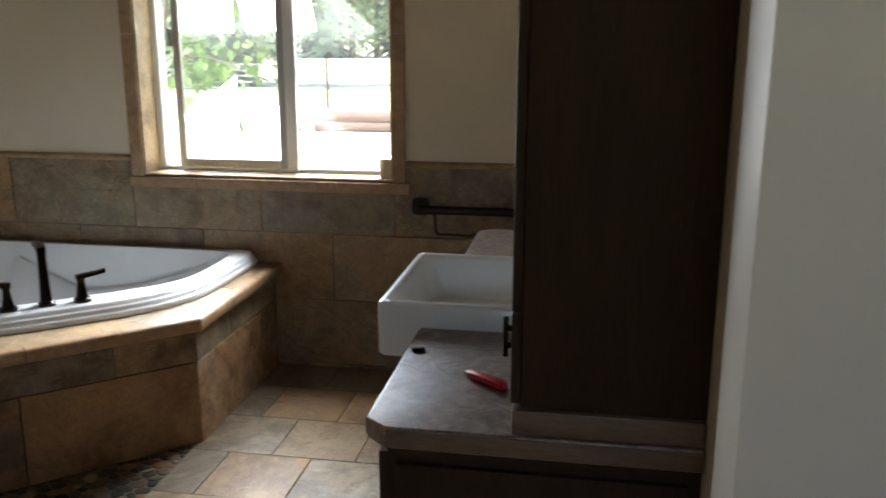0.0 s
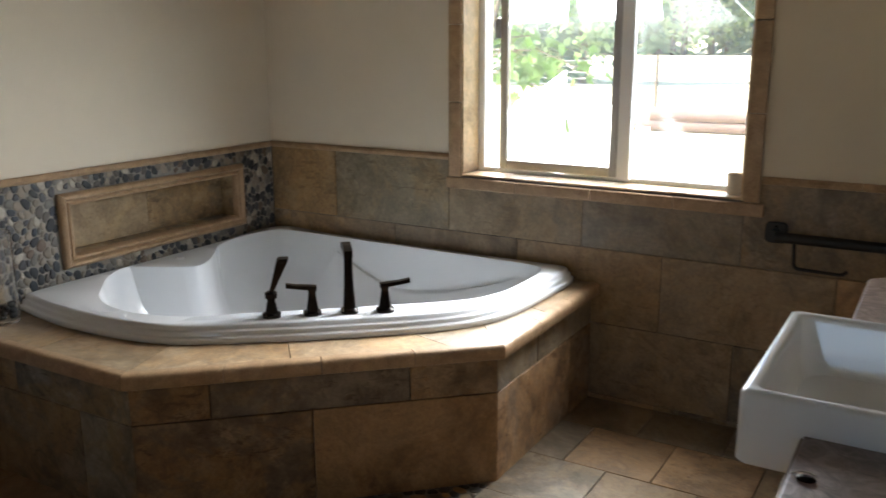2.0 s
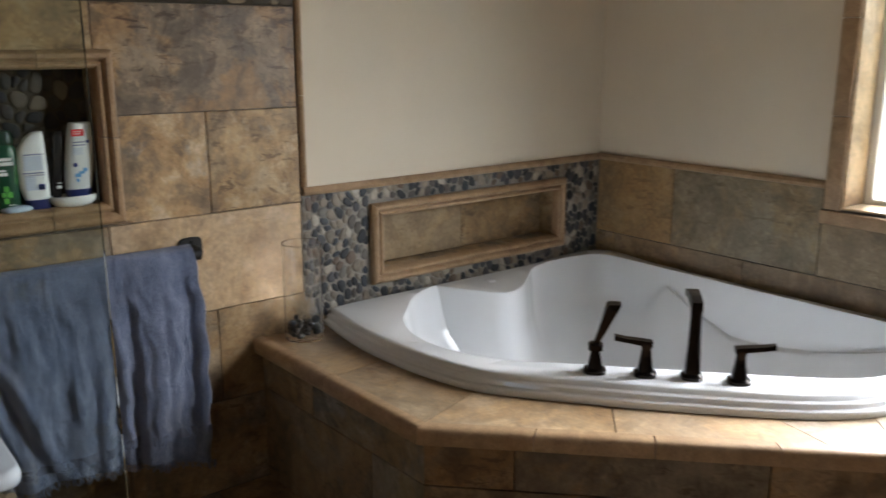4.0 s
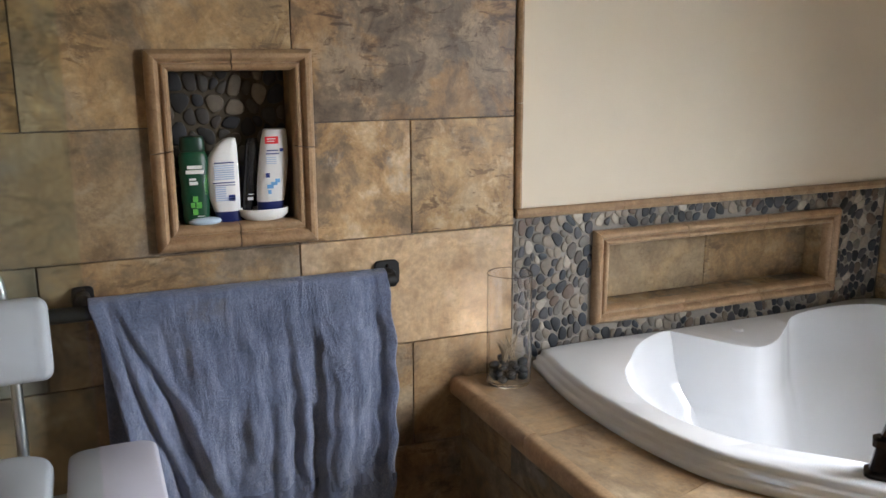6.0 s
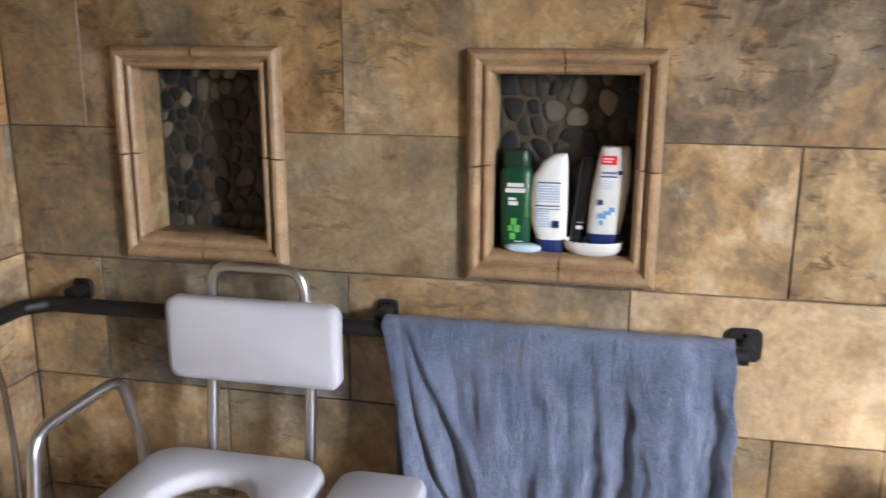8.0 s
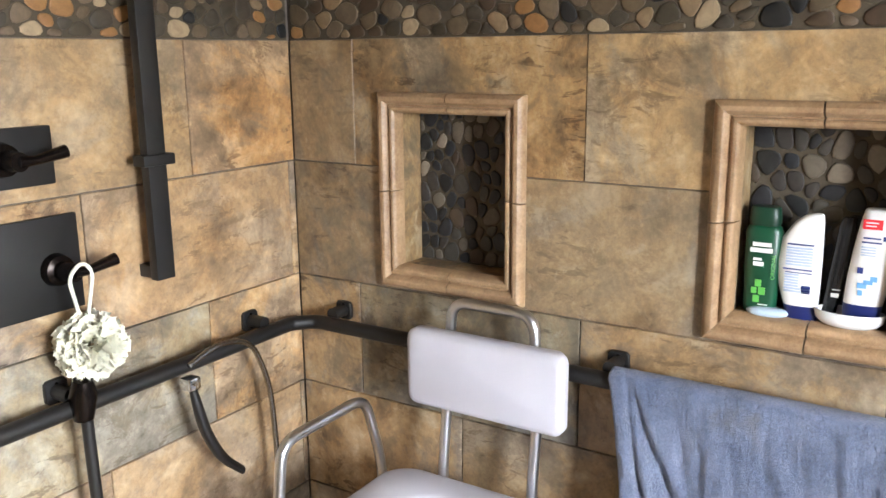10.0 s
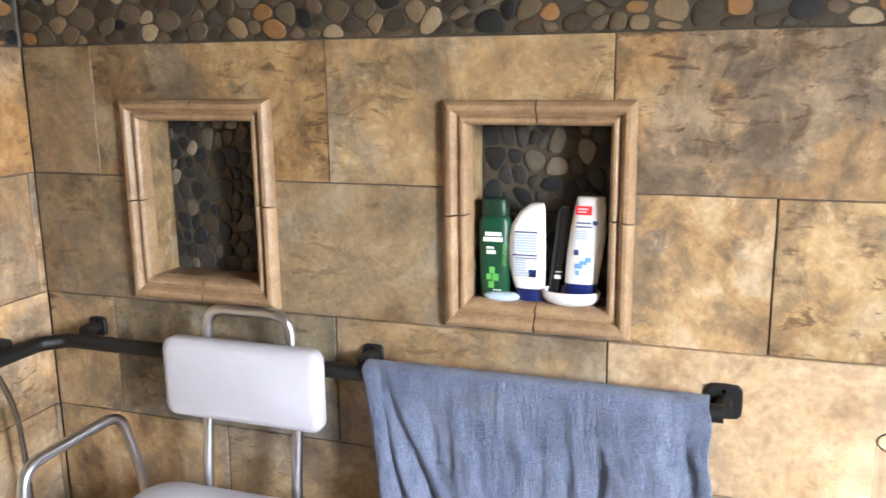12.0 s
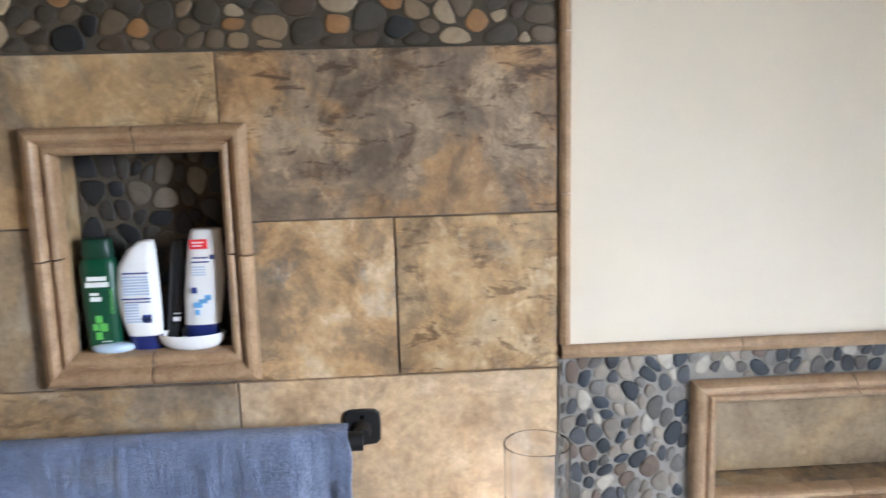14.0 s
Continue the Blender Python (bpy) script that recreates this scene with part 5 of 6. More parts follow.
puff = thing("bath_puff", (-2.455, YS + 0.09, 0.95), "cream mesh bath puff hanging from the valve lever", "bath puff")
PUFF = plain("cream_mesh", (0.78, 0.76, 0.62), 0.9, grain=220, amount=0.12, relief=0.6, depth=0.003)
part("loop", tube(rounded([(-2.45, YS + 0.07, 0.99), (-2.425, YS + 0.08, 1.09), (-2.455, YS + 0.085, 1.118), (-2.48, YS + 0.08, 1.09), (-2.46, YS + 0.075, 0.99)], 0.03), 0.004, 8), PUFF, puff)
bm = bmesh.new()
rnd = random.Random(12)
for k in range(130):
    d = Vector((rnd.gauss(0, 1), rnd.gauss(0, 1), rnd.gauss(0, 1))).normalized()
    s = d.cross(Vector((rnd.gauss(0, 1), rnd.gauss(0, 1), rnd.gauss(0, 1)))).normalized()
    c = Vector((-2.455, YS + 0.085, 0.945))
    ruffle = []
    for i in range(7):
        a = (i - 3) * 0.22
        q = (d * math.cos(a) + s * math.sin(a))
        wob = 0.006 * math.sin(i * 2.3 + k)
        n = d.cross(s) * wob
        ruffle.append((bm.verts.new(c + q * 0.035 + n), bm.verts.new(c + q * (0.068 + rnd.uniform(-0.012, 0.008)) + n * 2.2)))
    for a, b in zip(ruffle, ruffle[1:]):
        bm.faces.new((a[0], b[0], b[1], a[1]))
tagged(part("ruffles", smooth(bm, 180), PUFF, puff), "", "", "", "stuff")

shower = thing("handheld_shower", (-2.42, YS + 0.08, 0.84), "black handheld shower with a ribbed hose over the rail", "hand shower")
part("holder", tube([(-2.424, YS + OFF + 0.02, 0.8), (-2.424, YS + OFF + 0.026, 0.85), (-2.424, YS + OFF + 0.03, 0.885)], [0.02, 0.028, 0.02], 16), BRONZE, shower)
part("pipe", tube([(-2.424, YS + OFF + 0.03, 0.8), (-2.427, YS + OFF + 0.03, 0.62), (-2.43, YS + OFF + 0.03, 0.4)], 0.012, 12), BLACK, shower)
grip = [(-2.688, YS + OFF + 0.03, 0.79), (-2.695, YS + OFF + 0.035, 0.74), (-2.71, YS + OFF + 0.04, 0.66), (-2.75, YS + OFF + 0.045, 0.58), (-2.805, YS + OFF + 0.05, 0.528)]
part("grip", tube(rounded(grip, 0.05), [0.013 + 0.006 * math.sin(math.pi * k / 22) for k in range(23)] if len(rounded(grip, 0.05)) == 23 else 0.016, 12, 0.7), BLACK, shower)
part("clip", box(-2.705, -2.672, YS + OFF + 0.012, YS + OFF + 0.045, 0.772, 0.8, 0.004), CHROME, shower)
hose_line = rounded([(-2.69, YS + OFF + 0.025, 0.825), (-2.78, YS + OFF + 0.03, 0.856), (-2.88, YS + OFF + 0.03, 0.83), (-2.94, YS + OFF + 0.025, 0.7), (-2.952, YS + OFF + 0.025, 0.5), (-2.945, YS + OFF + 0.025, 0.2), (-2.9, YS + OFF + 0.03, 0.02)], 0.08, 14)
dense = []
for a, b in zip(hose_line, hose_line[1:]):
    steps = max(1, int((b - a).length / 0.0035))
    dense += [a.lerp(b, k / steps) for k in range(steps)]
part("hose", tube(dense, [0.0078 if k % 2 else 0.0062 for k in range(len(dense))], 10), CHROME_DARK, shower)

# ---- bottles in the shower niche ----
def dye(name, color, rough=0.35):
    return plain(name, color, rough, grain=30, amount=0.04, relief=0.0)


GREEN, GREEN_DARK = dye("green_bottle_plastic", (0.004, 0.06, 0.026)), dye("dark_green_cap", (0.006, 0.035, 0.018))
WHITE, NAVY, RED = dye("white_bottle_plastic", (0.8, 0.79, 0.77)), dye("navy_plastic", (0.01, 0.02, 0.12)), dye("red_label", (0.75, 0.03, 0.04))
INK, PALE, SKY_INK, LEAF_INK = dye("navy_print", (0.03, 0.05, 0.2)), dye("pale_blue_print", (0.45, 0.52, 0.66)), dye("sky_blue_print", (0.16, 0.4, 0.7)), dye("lime_print", (0.12, 0.42, 0.08))
BLACK_PLASTIC, SOAP = dye("black_plastic", (0.012, 0.012, 0.013), 0.25), dye("pale_blue_soap", (0.5, 0.62, 0.74), 0.4)
FRONT = -3.178


def bottle_rings(rows, x, depth):
    """Flattened bottle sections: (y centre, half breadth, z, share of the depth)."""
    out = []
    for yc, half, z, d in rows:
        ring = []
        for k in range(32):
            t = 2 * math.pi * k / 32
            c, s = math.cos(t), math.sin(t)
            ring.append((x + depth * d * math.copysign(abs(c) ** 0.75, c), yc + half * math.copysign(abs(s) ** 0.8, s), z))
        out.append(ring)
    return out


def bars(owner, name, material, x, rows):
    """Thin print plates: y0, y1, z0, z1."""
    for y0, y1, z0, z1 in rows:
        part(name, box(x - 0.003, x, y0, y1, z0, z1), material, owner)


NF = 0.9905
b1 = thing("green_bottle", (-3.2, 1.538, NF), "green body wash bottle with a dark green cap", "bottle", "bottles in the niche")
part("body", smooth(loft(bottle_rings([(1.538, 0.027, NF, 0.9), (1.538, 0.031, NF + 0.006, 1), (1.538, 0.034, NF + 0.09, 1), (1.538, 0.035, NF + 0.165, 1), (1.538, 0.031, NF + 0.176, 0.9), (1.538, 0.028, NF + 0.179, 0.8)], FRONT - 0.022, 0.021), True, True), 40), GREEN, b1)
part("cap", smooth(loft(bottle_rings([(1.538, 0.028, NF + 0.1795, 0.85), (1.538, 0.03, NF + 0.186, 0.9), (1.538, 0.028, NF + 0.212, 0.85), (1.538, 0.025, NF + 0.216, 0.75)], FRONT - 0.022, 0.021), True, True), 40), GREEN_DARK, b1)
x = FRONT + 0.0005
bars(b1, "print", WHITE, x, [(1.521, 1.556, NF + 0.139, NF + 0.147), (1.517, 1.559, NF + 0.127, NF + 0.136), (1.524, 1.54, NF + 0.111, NF + 0.116), (1.524, 1.544, NF + 0.1, NF + 0.108)])
bars(b1, "print", LEAF_INK, x, [(1.53, 1.542, NF + 0.058, NF + 0.072), (1.524, 1.534, NF + 0.044, NF + 0.056), (1.537, 1.55, NF + 0.042, NF + 0.057), (1.528, 1.54, NF + 0.026, NF + 0.04)])
bars(b1, "print", WHITE, x, [(1.538, 1.556, NF + 0.021, NF + 0.023), (1.534, 1.556, NF + 0.014, NF + 0.016)])


def lettering(owner, text, size, m, material):
    """Words on a thing, in the built-in font."""
    curve = bpy.data.curves.new("lettering", "FONT")
    curve.body, curve.size, curve.extrude = text, size, 0.0003
    tmp = bpy.data.objects.new("lettering", curve)
    mesh = bpy.data.meshes.new_from_object(tmp)
    bpy.data.objects.remove(tmp)
    mesh.transform(m)
    mesh.materials.clear()
    mesh.materials.append(material)
    ob = new("lettering", mesh)
    ob.parent = owner
    ob.matrix_parent_inverse = Matrix.Translation(-parent_place(owner))


# reads upwards on the face turned to the room
UPWARDS = Matrix(((0, 0, 1, x + 0.0004), (0, -1, 0, 1.566), (1, 0, 0, NF + 0.075), (0, 0, 0, 1)))
lettering(b1, "ORIGINAL", 0.011, UPWARDS, LEAF_INK)

b2 = thing("shampoo_bottle", (-3.2, 1.61, NF), "white bottle standing on its navy cap, back label showing", "bottle", "bottles in the niche")
part("cap", smooth(loft(bottle_rings([(1.617, 0.028, NF, 0.9), (1.617, 0.03, NF + 0.004, 1), (1.614, 0.032, NF + 0.028, 1)], FRONT - 0.022, 0.02), True, True), 40), NAVY, b2)
part("body", smooth(loft(bottle_rings([(1.614, 0.032, NF + 0.0285, 1), (1.608, 0.039, NF + 0.07, 1), (1.606, 0.041, NF + 0.115, 1), (1.609, 0.037, NF + 0.16, 0.95), (1.619, 0.026, NF + 0.192, 0.85), (1.628, 0.015, NF + 0.207, 0.6), (1.632, 0.008, NF + 0.2095, 0.3)], FRONT - 0.022, 0.02), True, True), 50), WHITE, b2)
bars(b2, "print", INK, FRONT - 0.0003, [(1.585, 1.633, NF + 0.149, NF + 0.1515), (1.58, 1.633, NF + 0.1, NF + 0.1025), (1.585, 1.633, NF + 0.094, NF + 0.0955), (1.616, 1.632, NF + 0.055, NF + 0.07)])
bars(b2, "print", PALE, FRONT - 0.0003, [(1.584, 1.632, NF + 0.109 + 0.0055 * k, NF + 0.112 + 0.0055 * k) for k in range(7)] + [(1.584, 1.61 if k > 1 else 1.632, NF + 0.056 + 0.0055 * k, NF + 0.059 + 0.0055 * k) for k in range(7)])

b3 = thing("black_bottle", (-3.225, 1.675, NF), "black plastic bottle leaning behind the others", "bottle", "bottles in the niche")
part("body", smooth(loft(bottle_rings([(1.666, 0.013, NF + 0.03, 0.9), (1.667, 0.015, NF + 0.036, 1), (1.675, 0.016, NF + 0.1, 1), (1.684, 0.015, NF + 0.19, 0.9), (1.687, 0.011, NF + 0.205, 0.7)], -3.213, 0.012), True, True), 40), BLACK_PLASTIC, b3)
part("foot", smooth(loft(bottle_rings([(1.66, 0.014, NF, 0.9), (1.662, 0.015, NF + 0.015, 1), (1.666, 0.013, NF + 0.03, 0.9)], -3.213, 0.012), True, True), 40), BLACK_PLASTIC, b3)
bars(b3, "print", WHITE, -3.2005, [(1.666, 1.68, NF + 0.05, NF + 0.058), (1.668, 1.682, NF + 0.064, NF + 0.066)])

dish = thing("soap_dish", (-3.178, 1.703, NF), "white oval soap dish under the shampoo bottle", "soap dish")
rows = []
for r, z in ((0.6, 0.0), (0.8, 0.005), (0.95, 0.014), (1.0, 0.029), (0.97, 0.031), (0.9, 0.016), (0.7, 0.01), (0.4, 0.009)):
    rows.append([(-3.189 + 0.036 * r * math.cos(2 * math.pi * k / 36), 1.703 + 0.063 * r * math.sin(2 * math.pi * k / 36), NF + z) for k in range(36)])
part("bowl", smooth(loft(rows, True, True), 60), CERAMIC, dish)
b4 = thing("shampoo_bottle", (-3.2, 1.73, NF + 0.012), "white shampoo bottle with navy base leaning in the soap dish", "bottle", "bottles in the niche")
part("cap", smooth(loft(bottle_rings([(1.721, 0.03, NF + 0.012, 0.9), (1.721, 0.032, NF + 0.016, 1), (1.723, 0.034, NF + 0.046, 1)], FRONT - 0.022, 0.021), True, True), 40), NAVY, b4)
part("body", smooth(loft(bottle_rings([(1.723, 0.034, NF + 0.0465, 1), (1.729, 0.037, NF + 0.1, 1), (1.735, 0.037, NF + 0.15, 1), (1.739, 0.033, NF + 0.2, 0.95), (1.741, 0.029, NF + 0.225, 0.85), (1.741, 0.026, NF + 0.2275, 0.7)], FRONT - 0.022, 0.021), True, True), 50), WHITE, b4)
x = FRONT + 0.0003
bars(b4, "print", RED, x - 0.0004, [(1.712, 1.745, NF + 0.192, NF + 0.21)])
bars(b4, "print", WHITE, x, [(1.717, 1.738, NF + 0.203, NF + 0.2055), (1.717, 1.735, NF + 0.197, NF + 0.1995)])
bars(b4, "print", INK, x, [(1.715, 1.744, NF + 0.174, NF + 0.1765), (1.713, 1.746, NF + 0.166, NF + 0.1685), (1.748, 1.757, NF + 0.172, NF + 0.18), (1.71, 1.72, NF + 0.108, NF + 0.119)])
bars(b4, "print", PALE, x, [(1.713, 1.738, NF + 0.142 + 0.005 * k, NF + 0.144 + 0.005 * k) for k in range(4)])
bars(b4, "print", SKY_INK, x, [(1.712, 1.728, NF + 0.08, NF + 0.09), (1.722, 1.738, NF + 0.088, NF + 0.096), (1.714, 1.722, NF + 0.066, NF + 0.076), (1.733, 1.745, NF + 0.094, NF + 0.104)])
soap = thing("soap_bar", (-3.18, 1.557, NF), "pale blue worn bar of soap on the niche floor", "soap")
rows = []
for r, z in ((0.7, 0.0), (0.95, 0.004), (1.0, 0.009), (0.9, 0.014), (0.6, 0.017), (0.2, 0.018)):
    rows.append([(-3.183 + 0.019 * r * math.cos(2 * math.pi * k / 28), 1.556 + 0.04 * r * math.sin(2 * math.pi * k / 28), NF + z) for k in range(28)])
part("bar", smooth(loft(rows, True, True), 60), SOAP, soap)

# ---- grab bar with paper holder under the window ----
gb = thing("grab_bar", (-0.5, YW - 0.06, 0.772), "black iron grab bar with a paper holder hook", "grab bar")
part("bar", tube([(-0.8, YW - 0.06, 0.772), (-0.15, YW - 0.06, 0.772)], 0.0185, 16), BLACK, gb)
for bx in (-0.806, -0.16):
    rail_bracket(gb, (bx, YW, 0.776), (0, -1, 0), (1, 0, 0), 0.038)
part("paper_hook", tube(rounded([(-0.735, YW - 0.062, 0.755), (-0.73, YW - 0.065, 0.668), (-0.575, YW - 0.065, 0.664), (-0.56, YW - 0.065, 0.678)], 0.02), 0.006, 10), BLACK, gb)

# ---- small things on the worktop and the sill ----
knife = thing("red_knife", (-0.265, 1.72, 0.862), "red folding utility knife lying on the worktop", "knife")
a, b = Vector((-0.3, 1.745, 0.87)), Vector((-0.226, 1.69, 0.87))
d = (b - a).normalized()
side = Vector((-d.y, d.x, 0))
part("handle", smooth(loft([[tuple(a.lerp(b, s) + side * (w * c) + Vector((0, 0, h * e))) for c, e in ((-1, -0.7), (-0.6, -1), (0.6, -1), (1, -0.7), (1, 0.7), (0.6, 1), (-0.6, 1), (-1, 0.7))] for s, w, h in ((0.0, 0.006, 0.005), (0.06, 0.009, 0.007), (0.5, 0.01, 0.0075), (0.9, 0.011, 0.0075), (1.0, 0.007, 0.005))], True, True), 40), dye("red_plastic", (0.5, 0.02, 0.03), 0.35), knife)
part("tip", tube([a - d * 0.012 - Vector((0, 0, 0.002)), a + d * 0.003 - Vector((0, 0, 0.002))], [0.002, 0.0045], 8), CHROME, knife)
clip = thing("metal_clip", (-0.423, 1.866, 0.862), "small dark clip with a bent wire on the worktop", "clip")
part("body", smooth(loft([[(-0.418 + 0.014 * r * math.cos(t), 1.862 + 0.009 * r * math.sin(t), 0.8625 + z) for t in (2 * math.pi * k / 16 for k in range(16))] for r, z in ((0.9, 0), (1.0, 0.002), (0.8, 0.005), (0.3, 0.006))], True, True), 50), BRONZE, clip)
part("wire", tube(rounded([(-0.438, 1.868, 0.8645), (-0.425, 1.885, 0.8645), (-0.408, 1.878, 0.8645)], 0.01), 0.0012, 6), CHROME, clip)
cup = thing("sill_cup", (-0.972, 3.925, 0.889), "small cream cup standing on the window sill", "cup")
part("body", lathe([(0.0, 0), (0.028, 0), (0.03, 0.004), (0.032, 0.074), (0.0305, 0.076), (0.029, 0.072), (0.027, 0.01), (0.0, 0.008)], (-0.972, 3.925, 0.8885), 28), plain("cream_ceramic", (0.62, 0.54, 0.43), 0.5), cup)

# ---- outside ----
GRASS = plain("dry_meadow", (0.5, 0.44, 0.27), 0.95, grain=3.0, amount=0.3, relief=0.0, big=0.15)
BARK = wood_like("bark", (0.07, 0.05, 0.035), (0.16, 0.12, 0.085), 0.9, (1, 1, 0.3), 8)
LOG = wood_like("weathered_log", (0.1, 0.055, 0.042), (0.2, 0.125, 0.1), 0.9, (0.4, 1, 1), 8)
WIRE = plain("galvanised_wire", (0.3, 0.3, 0.3), 0.6, 0.2, relief=0.0)


def leaves(name, dark, light):
    m, tree, b = material(name, 0.6)
    geo = tree.nodes.new("ShaderNodeNewGeometry")
    tree.links.new(ramp(tree, geo.outputs["Random Per Island"], [(0.0, dark), (1.0, light)]), b.inputs["Base Color"])
    thin = tree.nodes.new("ShaderNodeBsdfTranslucent")
    both = tree.nodes.new("ShaderNodeMixShader")
    both.inputs[0].default_value = 0.5
    tree.links.new(b.inputs["Base Color"].links[0].from_socket, thin.inputs["Color"])
    tree.links.new(b.outputs[0], both.inputs[1])
    tree.links.new(thin.outputs[0], both.inputs[2])
    out = [n for n in tree.nodes if n.type == "OUTPUT_MATERIAL"][0]
    tree.links.new(both.outputs[0], out.inputs["Surface"])
    return m


CONIFER, BROAD, MAPLE = leaves("conifer_needles", (0.17, 0.25, 0.14), (0.28, 0.38, 0.2)), leaves("broad_leaves", (0.2, 0.29, 0.1), (0.34, 0.44, 0.18)), leaves("maple_leaves", (0.075, 0.155, 0.022), (0.14, 0.25, 0.05))
GROUND = -0.4
bm = bmesh.new()
size = 2500
ring = [bm.verts.new(p) for p in ((-size, -size, GROUND), (size, -size, GROUND), (size, size, GROUND), (-size, size, GROUND))]
bm.faces.new(ring)
structure("ground", bm, GRASS, "pale dry meadow outside the window", "ground")


def conifer(rnd, height):
    bm = bmesh.new()
    z = height * 0.08
    while z < height:
        reach = (1 - z / height) ** 0.8 * height * 0.2 + 0.15
        for k in range(11):
            a = rnd.uniform(0, 6.28)
            r = reach * rnd.uniform(0.7, 1.1)
            for s in (0.3, 0.55, 0.8, 1.0):
                c = Vector((math.cos(a) * r * s, math.sin(a) * r * s, z - r * s * 0.35 + rnd.uniform(-0.15, 0.15)))
                w = height * 0.028 * rnd.uniform(0.7, 1.3)
                t = Vector((math.cos(a + 1.57), math.sin(a + 1.57), rnd.uniform(-0.3, 0.3)))
                o = Vector((math.cos(a), math.sin(a), -0.5))
                bm.faces.new([bm.verts.new(c + t * w * p + o * w * q) for p, q in ((-1, -0.4), (0, -1), (1, -0.2), (0.5, 0.9), (-0.4, 1.1))])
        z += height * 0.035
    return bm


def broadleaf(rnd, height):
    bm = bmesh.new()
    for k in range(16):
        a, s = rnd.uniform(0, 6.28), rnd.uniform(0, 0.3) * height
        c = Vector((math.cos(a) * s, math.sin(a) * s, height * rnd.uniform(0.12, 0.9)))
        r = height * rnd.uniform(0.1, 0.17)
        for n in range(150):
            d = Vector((rnd.gauss(0, 1), rnd.gauss(0, 1), rnd.gauss(0, 0.8))).normalized() * r * rnd.uniform(0.5, 1.05)
            t = Vector((rnd.gauss(0, 1), rnd.gauss(0, 1), rnd.gauss(0, 1))).normalized()
            o = t.cross(d).normalized()
            w = height * 0.0135 * rnd.uniform(0.7, 1.4)
            bm.faces.new([bm.verts.new(c + d + t * w * p + o * w * q) for p, q in ((-1, -0.3), (0, -0.9), (1, 0), (0.2, 1), (-0.7, 0.7))])
    return bm


rnd = random.Random(31)
models = []
for kind in ("conifer", "conifer", "broad", "broad"):
    h = 10.0
    t = thing(kind + "_tree", (0, 0, 0), "tall dark green conifer at the meadow's edge" if kind == "conifer" else "leafy green broadleaf tree at the meadow's edge", "tree", "trees behind the meadow")
    part("trunk", tube([(0, 0, 0), (0.05, 0, h * 0.4), (0, 0.05, h * 0.92)], [0.22, 0.15, 0.03], 8), BARK, t)
    part("crown", conifer(rnd, h) if kind == "conifer" else broadleaf(rnd, h), CONIFER if kind == "conifer" else BROAD, t)
    models.append(t)
spots = [(-31 + k * 1.25 + rnd.uniform(-0.5, 0.5), rnd.choice((36, 39, 42)) + rnd.uniform(-1, 1), rnd.uniform(0.6, 1.1)) for k in range(14)]
spots += [(-92 + k * 1.6 + rnd.uniform(-1, 1), rnd.choice((110, 118, 126)) + rnd.uniform(-3, 3), rnd.uniform(1.5, 2.4)) for k in range(62)]
for k, (x, y, s) in enumerate(spots):
    which = rnd.choice(models)
    m = Matrix.LocRotScale((x, y, GROUND), Euler((0, 0, rnd.uniform(0, 6.28))), None)
    if k < 4:
        models[k].location, models[k].rotation_euler = (x, y, GROUND), (0, 0, rnd.uniform(0, 6.28))
        models[k].scale = (s, s, s)
    else:
        c = copy_thing(which, m)
        c.scale = (s, s, s)

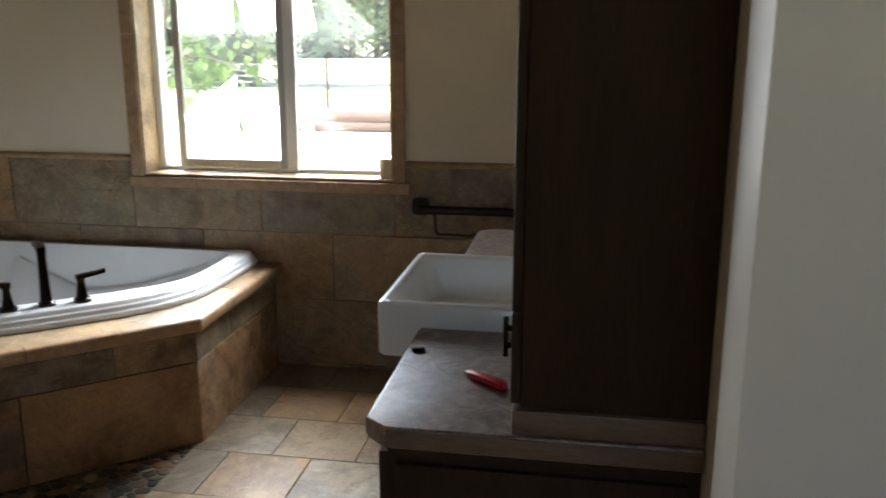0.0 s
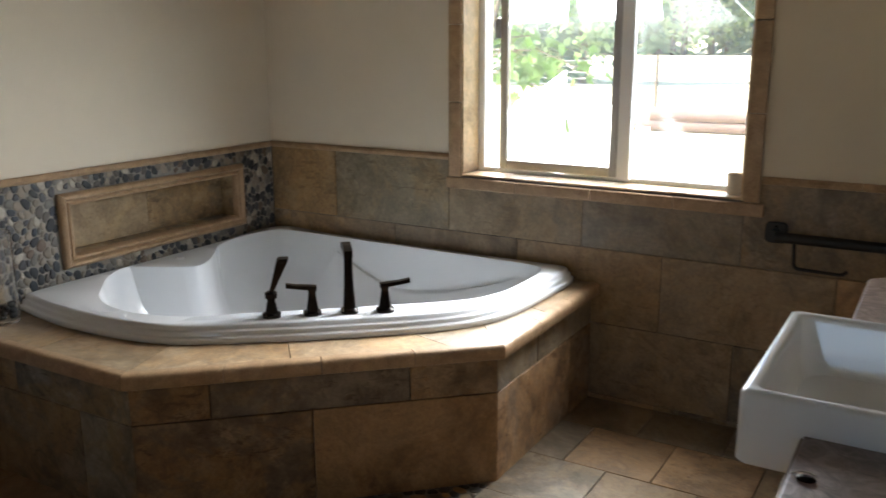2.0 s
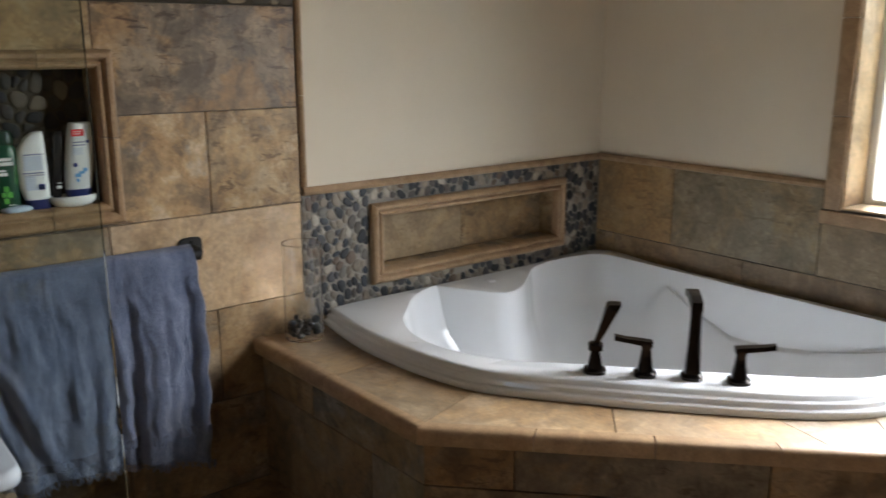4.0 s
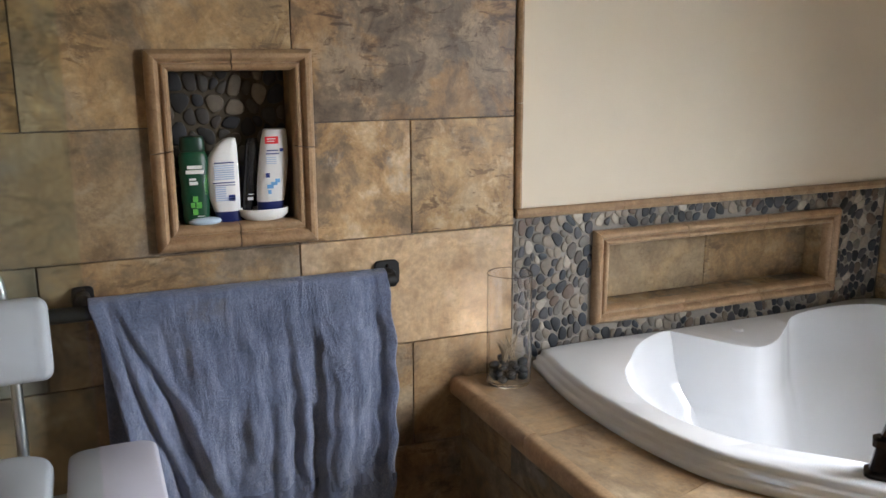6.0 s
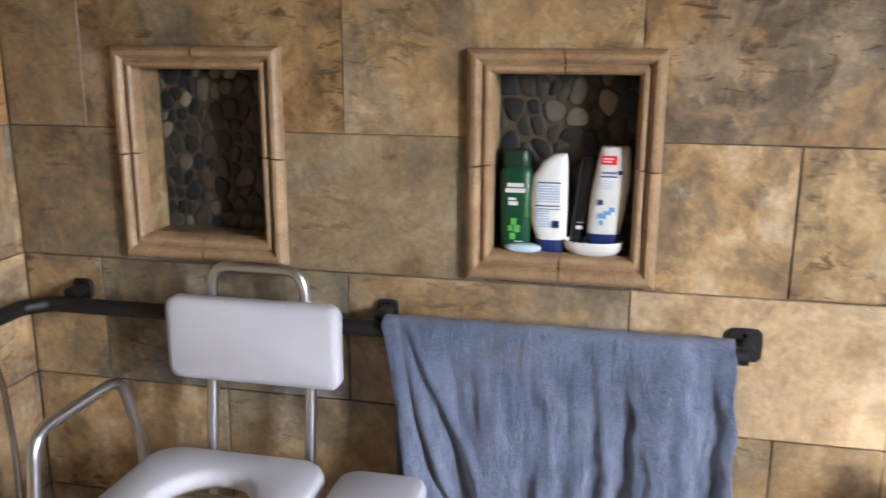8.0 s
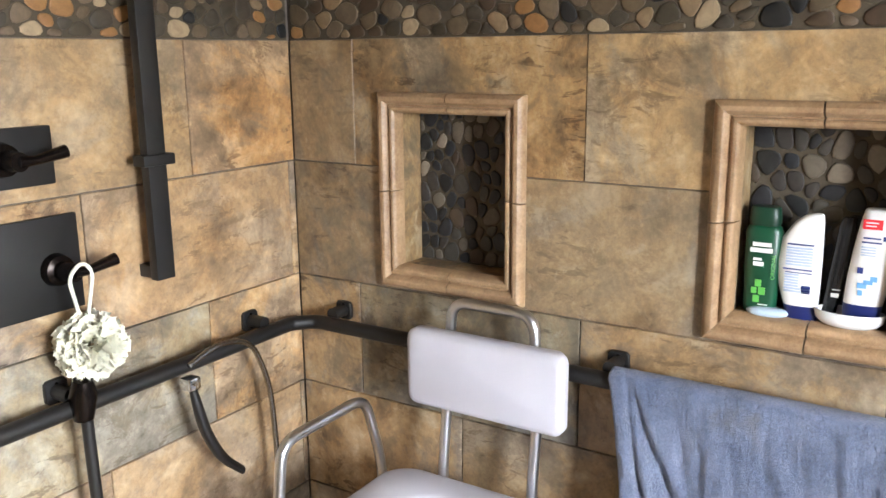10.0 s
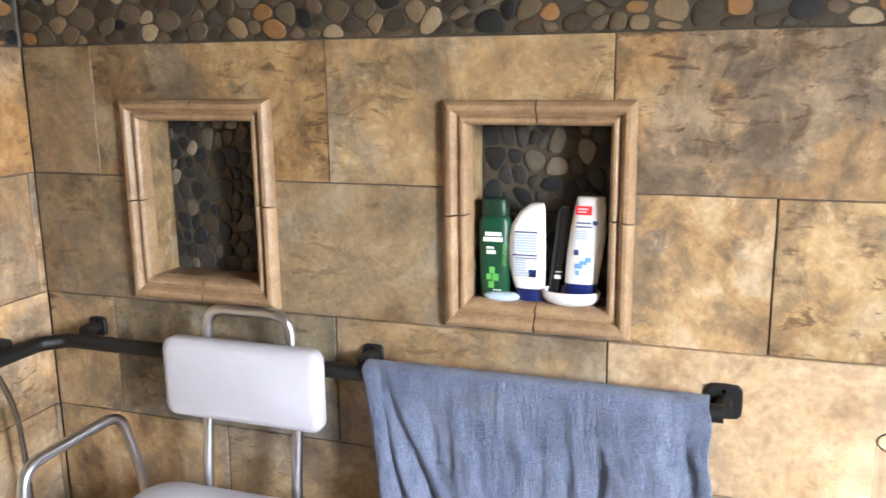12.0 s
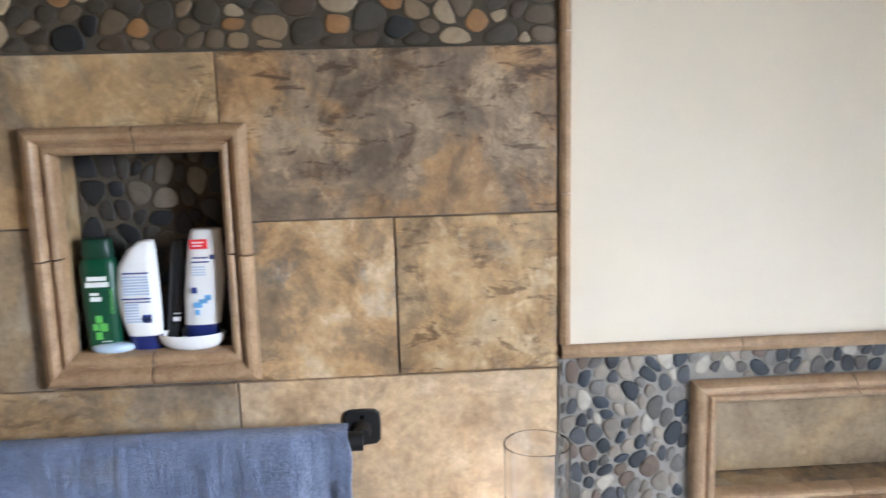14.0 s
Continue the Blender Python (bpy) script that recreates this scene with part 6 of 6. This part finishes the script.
fence = thing("wire_fence", (-10, 24, GROUND), "wire fence with timber posts across the meadow", "fence")
for k in range(14):
    x = -28 + k * 2.9
    part("post", tube([(x, 24 + 0.1 * k, GROUND - 0.2), (x, 24 + 0.1 * k, GROUND + 1.45)], [0.06, 0.05], 8), BARK, fence)
for k in range(7):
    z = GROUND + 0.25 + k * 0.17
    part("wire", tube([(-28, 24, z), (9.7, 25.3, z)], 0.011, 5), WIRE, fence)
for k in range(4):
    y, z = 18.3 + 0.3 * (k % 3), GROUND + 0.13 + 0.2 * (k // 3)
    log = tagged(part("log", tube([(-6.4 + 0.2 * k, y, z), (1.5, y + 0.1, z + 0.01)], [0.13, 0.1], 12), LOG, None), "weathered reddish log lying in the meadow", "log", "logs in the meadow")

branch = thing("maple_sapling", (-3.1, 5.5, GROUND), "young maple sapling with bright green leaves outside the window", "sapling")
stem = rounded([(-3.1, 5.5, GROUND), (-3.0, 5.45, 0.4), (-2.82, 5.35, 1.15), (-2.7, 5.35, 1.6), (-2.6, 5.3, 2.4)], 0.3)
part("stem", tube(stem, [0.03 - 0.02 * k / len(stem) for k in range(len(stem))], 8), BARK, branch)
for k in range(16):
    root = Vector((-2.82 + 0.22 * k / 16, 5.35, 1.15 + 0.06 * k))
    tip = root + Vector((rnd.uniform(0.15, 0.75), rnd.uniform(-0.3, 0.3), rnd.uniform(-0.4, 0.25)))
    twig = part("twig", tube([root, root.lerp(tip, 0.5) + Vector((0, 0, 0.06)), tip], [0.008, 0.005, 0.002], 6), BARK, branch)
    for n in range(13):
        s = rnd.uniform(0.3, 1.05)
        c = root.lerp(tip, s) + Vector((rnd.uniform(-0.1, 0.1), rnd.uniform(-0.1, 0.1), rnd.uniform(-0.12, 0.04)))
        u = Vector((rnd.gauss(0, 1), rnd.gauss(0, 0.5), rnd.gauss(0, 0.5))).normalized()
        v = (Vector((rnd.gauss(0, 0.4), rnd.gauss(0, 0.5), -1)) - u * 0).normalized()
        v = (v - u * v.dot(u)).normalized()
        w = rnd.uniform(0.028, 0.05)
        bm = bmesh.new()
        bm.faces.new([bm.verts.new(c + u * w * p + v * w * q + u.cross(v) * w * 0.25 * abs(p)) for p, q in ((0, -0.9), (0.25, -0.5), (0.75, -0.75), (0.6, -0.25), (1.1, 0.1), (0.5, 0.3), (0.0, 1.2), (-0.5, 0.3), (-1.1, 0.1), (-0.6, -0.25), (-0.75, -0.75), (-0.25, -0.5))])
        part("leaf", bm, MAPLE, twig)
